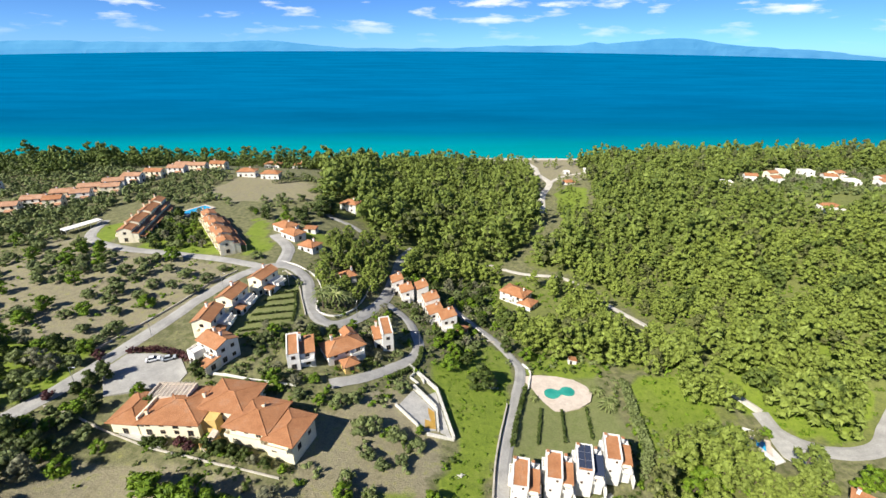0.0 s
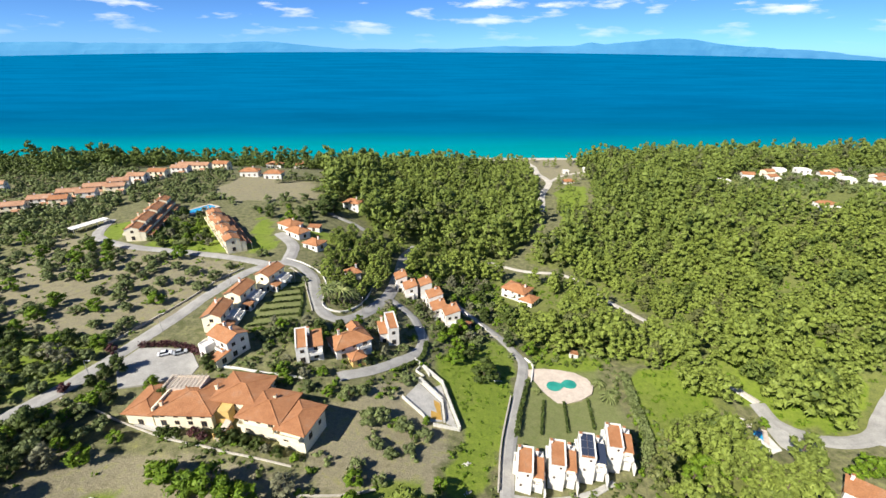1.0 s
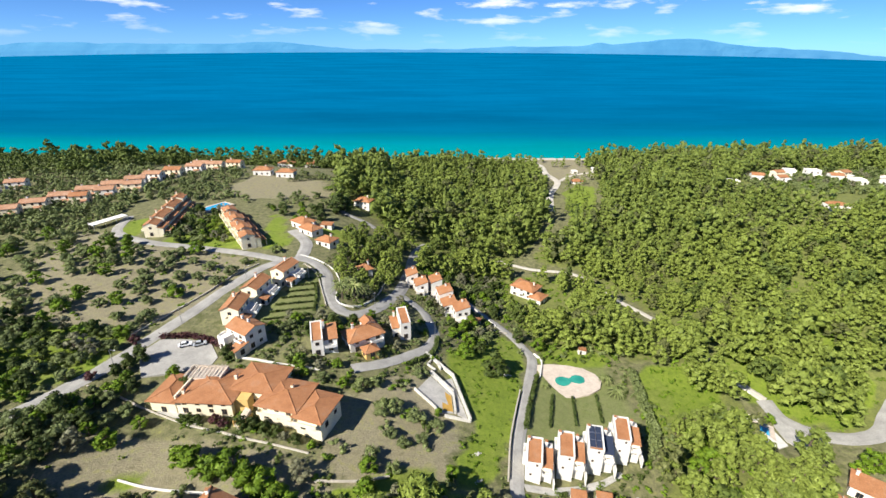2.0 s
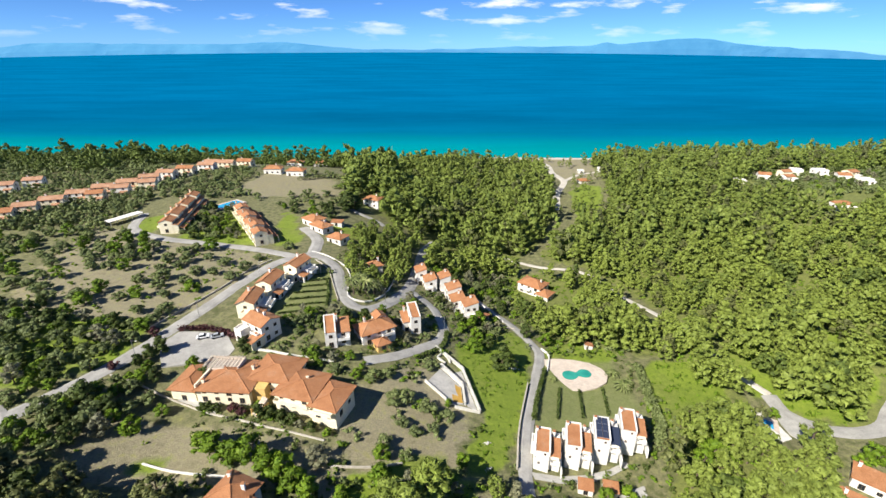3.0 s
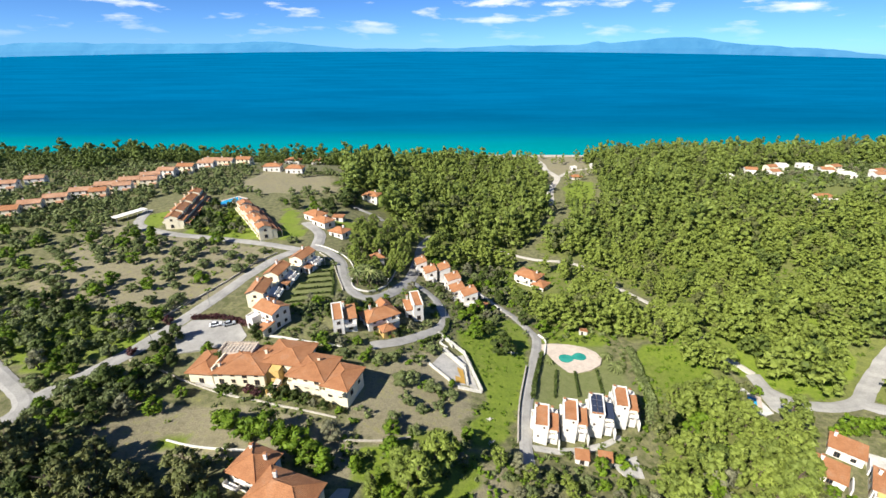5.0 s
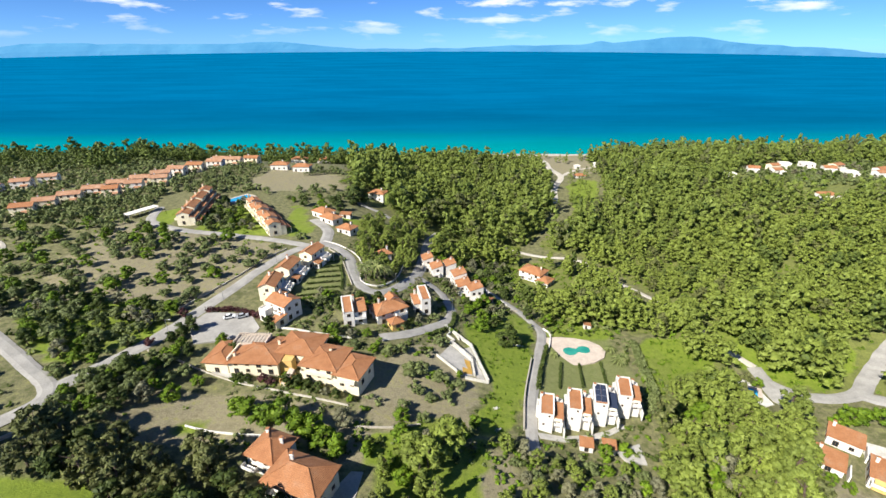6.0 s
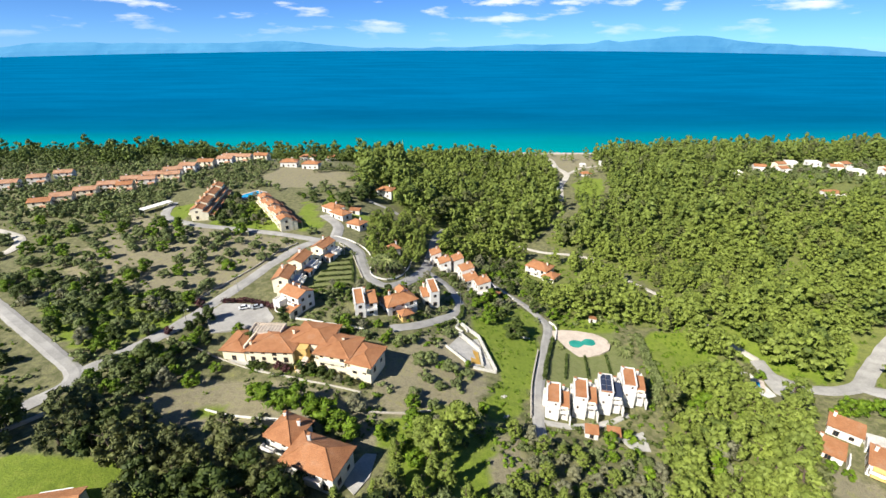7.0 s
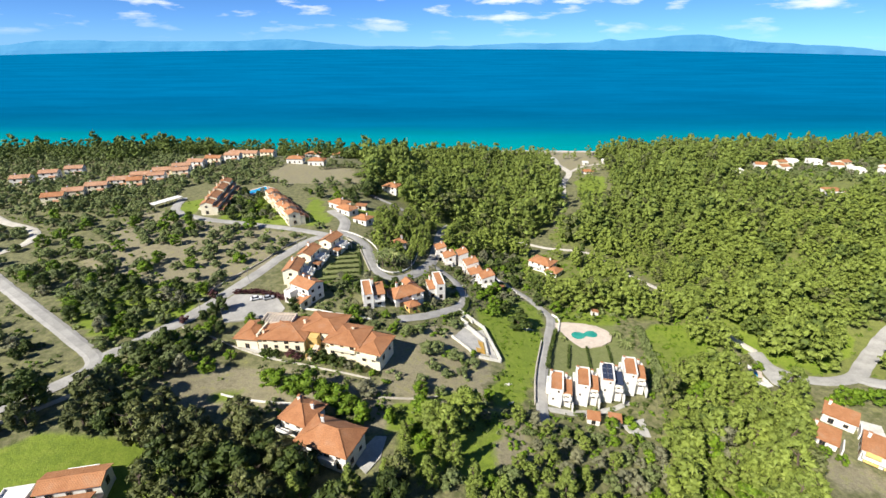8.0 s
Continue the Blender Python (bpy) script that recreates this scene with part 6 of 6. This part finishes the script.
under += [(x, y, 0.3 + 0.3 * u) for x, y, u in scatter([(106, 130), (114, 106), (124, 94), (150, 84), (176, 120), (150, 140)], 4.6, 0.5, 136) if free(x, y, 1, 1.2)]
TUFT = [leaf_cloud(320 + i, 2.2, 0.1, 2.4, 3, 11, 0.7, ball, 0.75, (0.45, 0.65), 0.3) for i in range(6)]
bare = LAWN + LUSH[:1] + [[(42, 108), (42, 131), (70, 131), (70, 108)], [(-1, 92), (-1, 112), (6, 122), (18, 112), (18, 92)], [(-92, 100), (-92, 124), (-60, 122), (-60, 104)]]
planted = [(x, y, 0.3 + 0.55 * u * u, u) for x, y, u in scatter([(-64, 62), (-62, 132), (-48, 172), (-40, 205), (0, 216), (46, 216), (50, 150), (80, 140), (80, 92), (60, 60), (10, 58)], 2.5, 0.68, 140) if free(x, y, 0.8, 0.8) and not any(inside(p, x, y) for p in bare) and not (inside(DRY[1], x, y) and u < 0.9) and not (inside(DRY[2], x, y) and u < 0.9)]
planted += [(x, y, 0.3 + 0.4 * u, u) for x, y, u in scatter([(-200, 120), (-110, 60), (-96, 62), (-88, 104), (-104, 122), (-180, 150)], 4.0, 0.5, 141) if free(x, y, 0.8, 0.8)]
joined("shrubs", "grey-green garden shrubs between the houses", [q[:3] for q in planted if int(q[3] * 100) % 3 == 0], TUFT, M_OLIVE, "shrubs")
joined("shrubs", "bright green garden shrubs between the houses", [q[:3] for q in planted if int(q[3] * 100) % 3 == 1], TUFT, M_LEAF, "shrubs")
joined("shrubs", "dark green garden shrubs between the houses", [q[:3] for q in planted if int(q[3] * 100) % 3 == 2], TUFT, M_DARKLEAF, "shrubs")
under += [(x, y, 0.25 + 0.4 * u) for o in OPEN[1:] for x, y, u in scatter(o, 3.4, 0.7, 137) if free(x, y, 0, 1.0)]
under += [(x, y, 0.12 + 0.22 * u) for p in (LUSH[0], LUSH[2]) for x, y, u in scatter(p, 2.4, 0.5, 138) if free(x, y, 0, 0.8)]
joined("undergrowth", "low green bushes and undergrowth", under, TUFT, M_LEAF, "bushes")
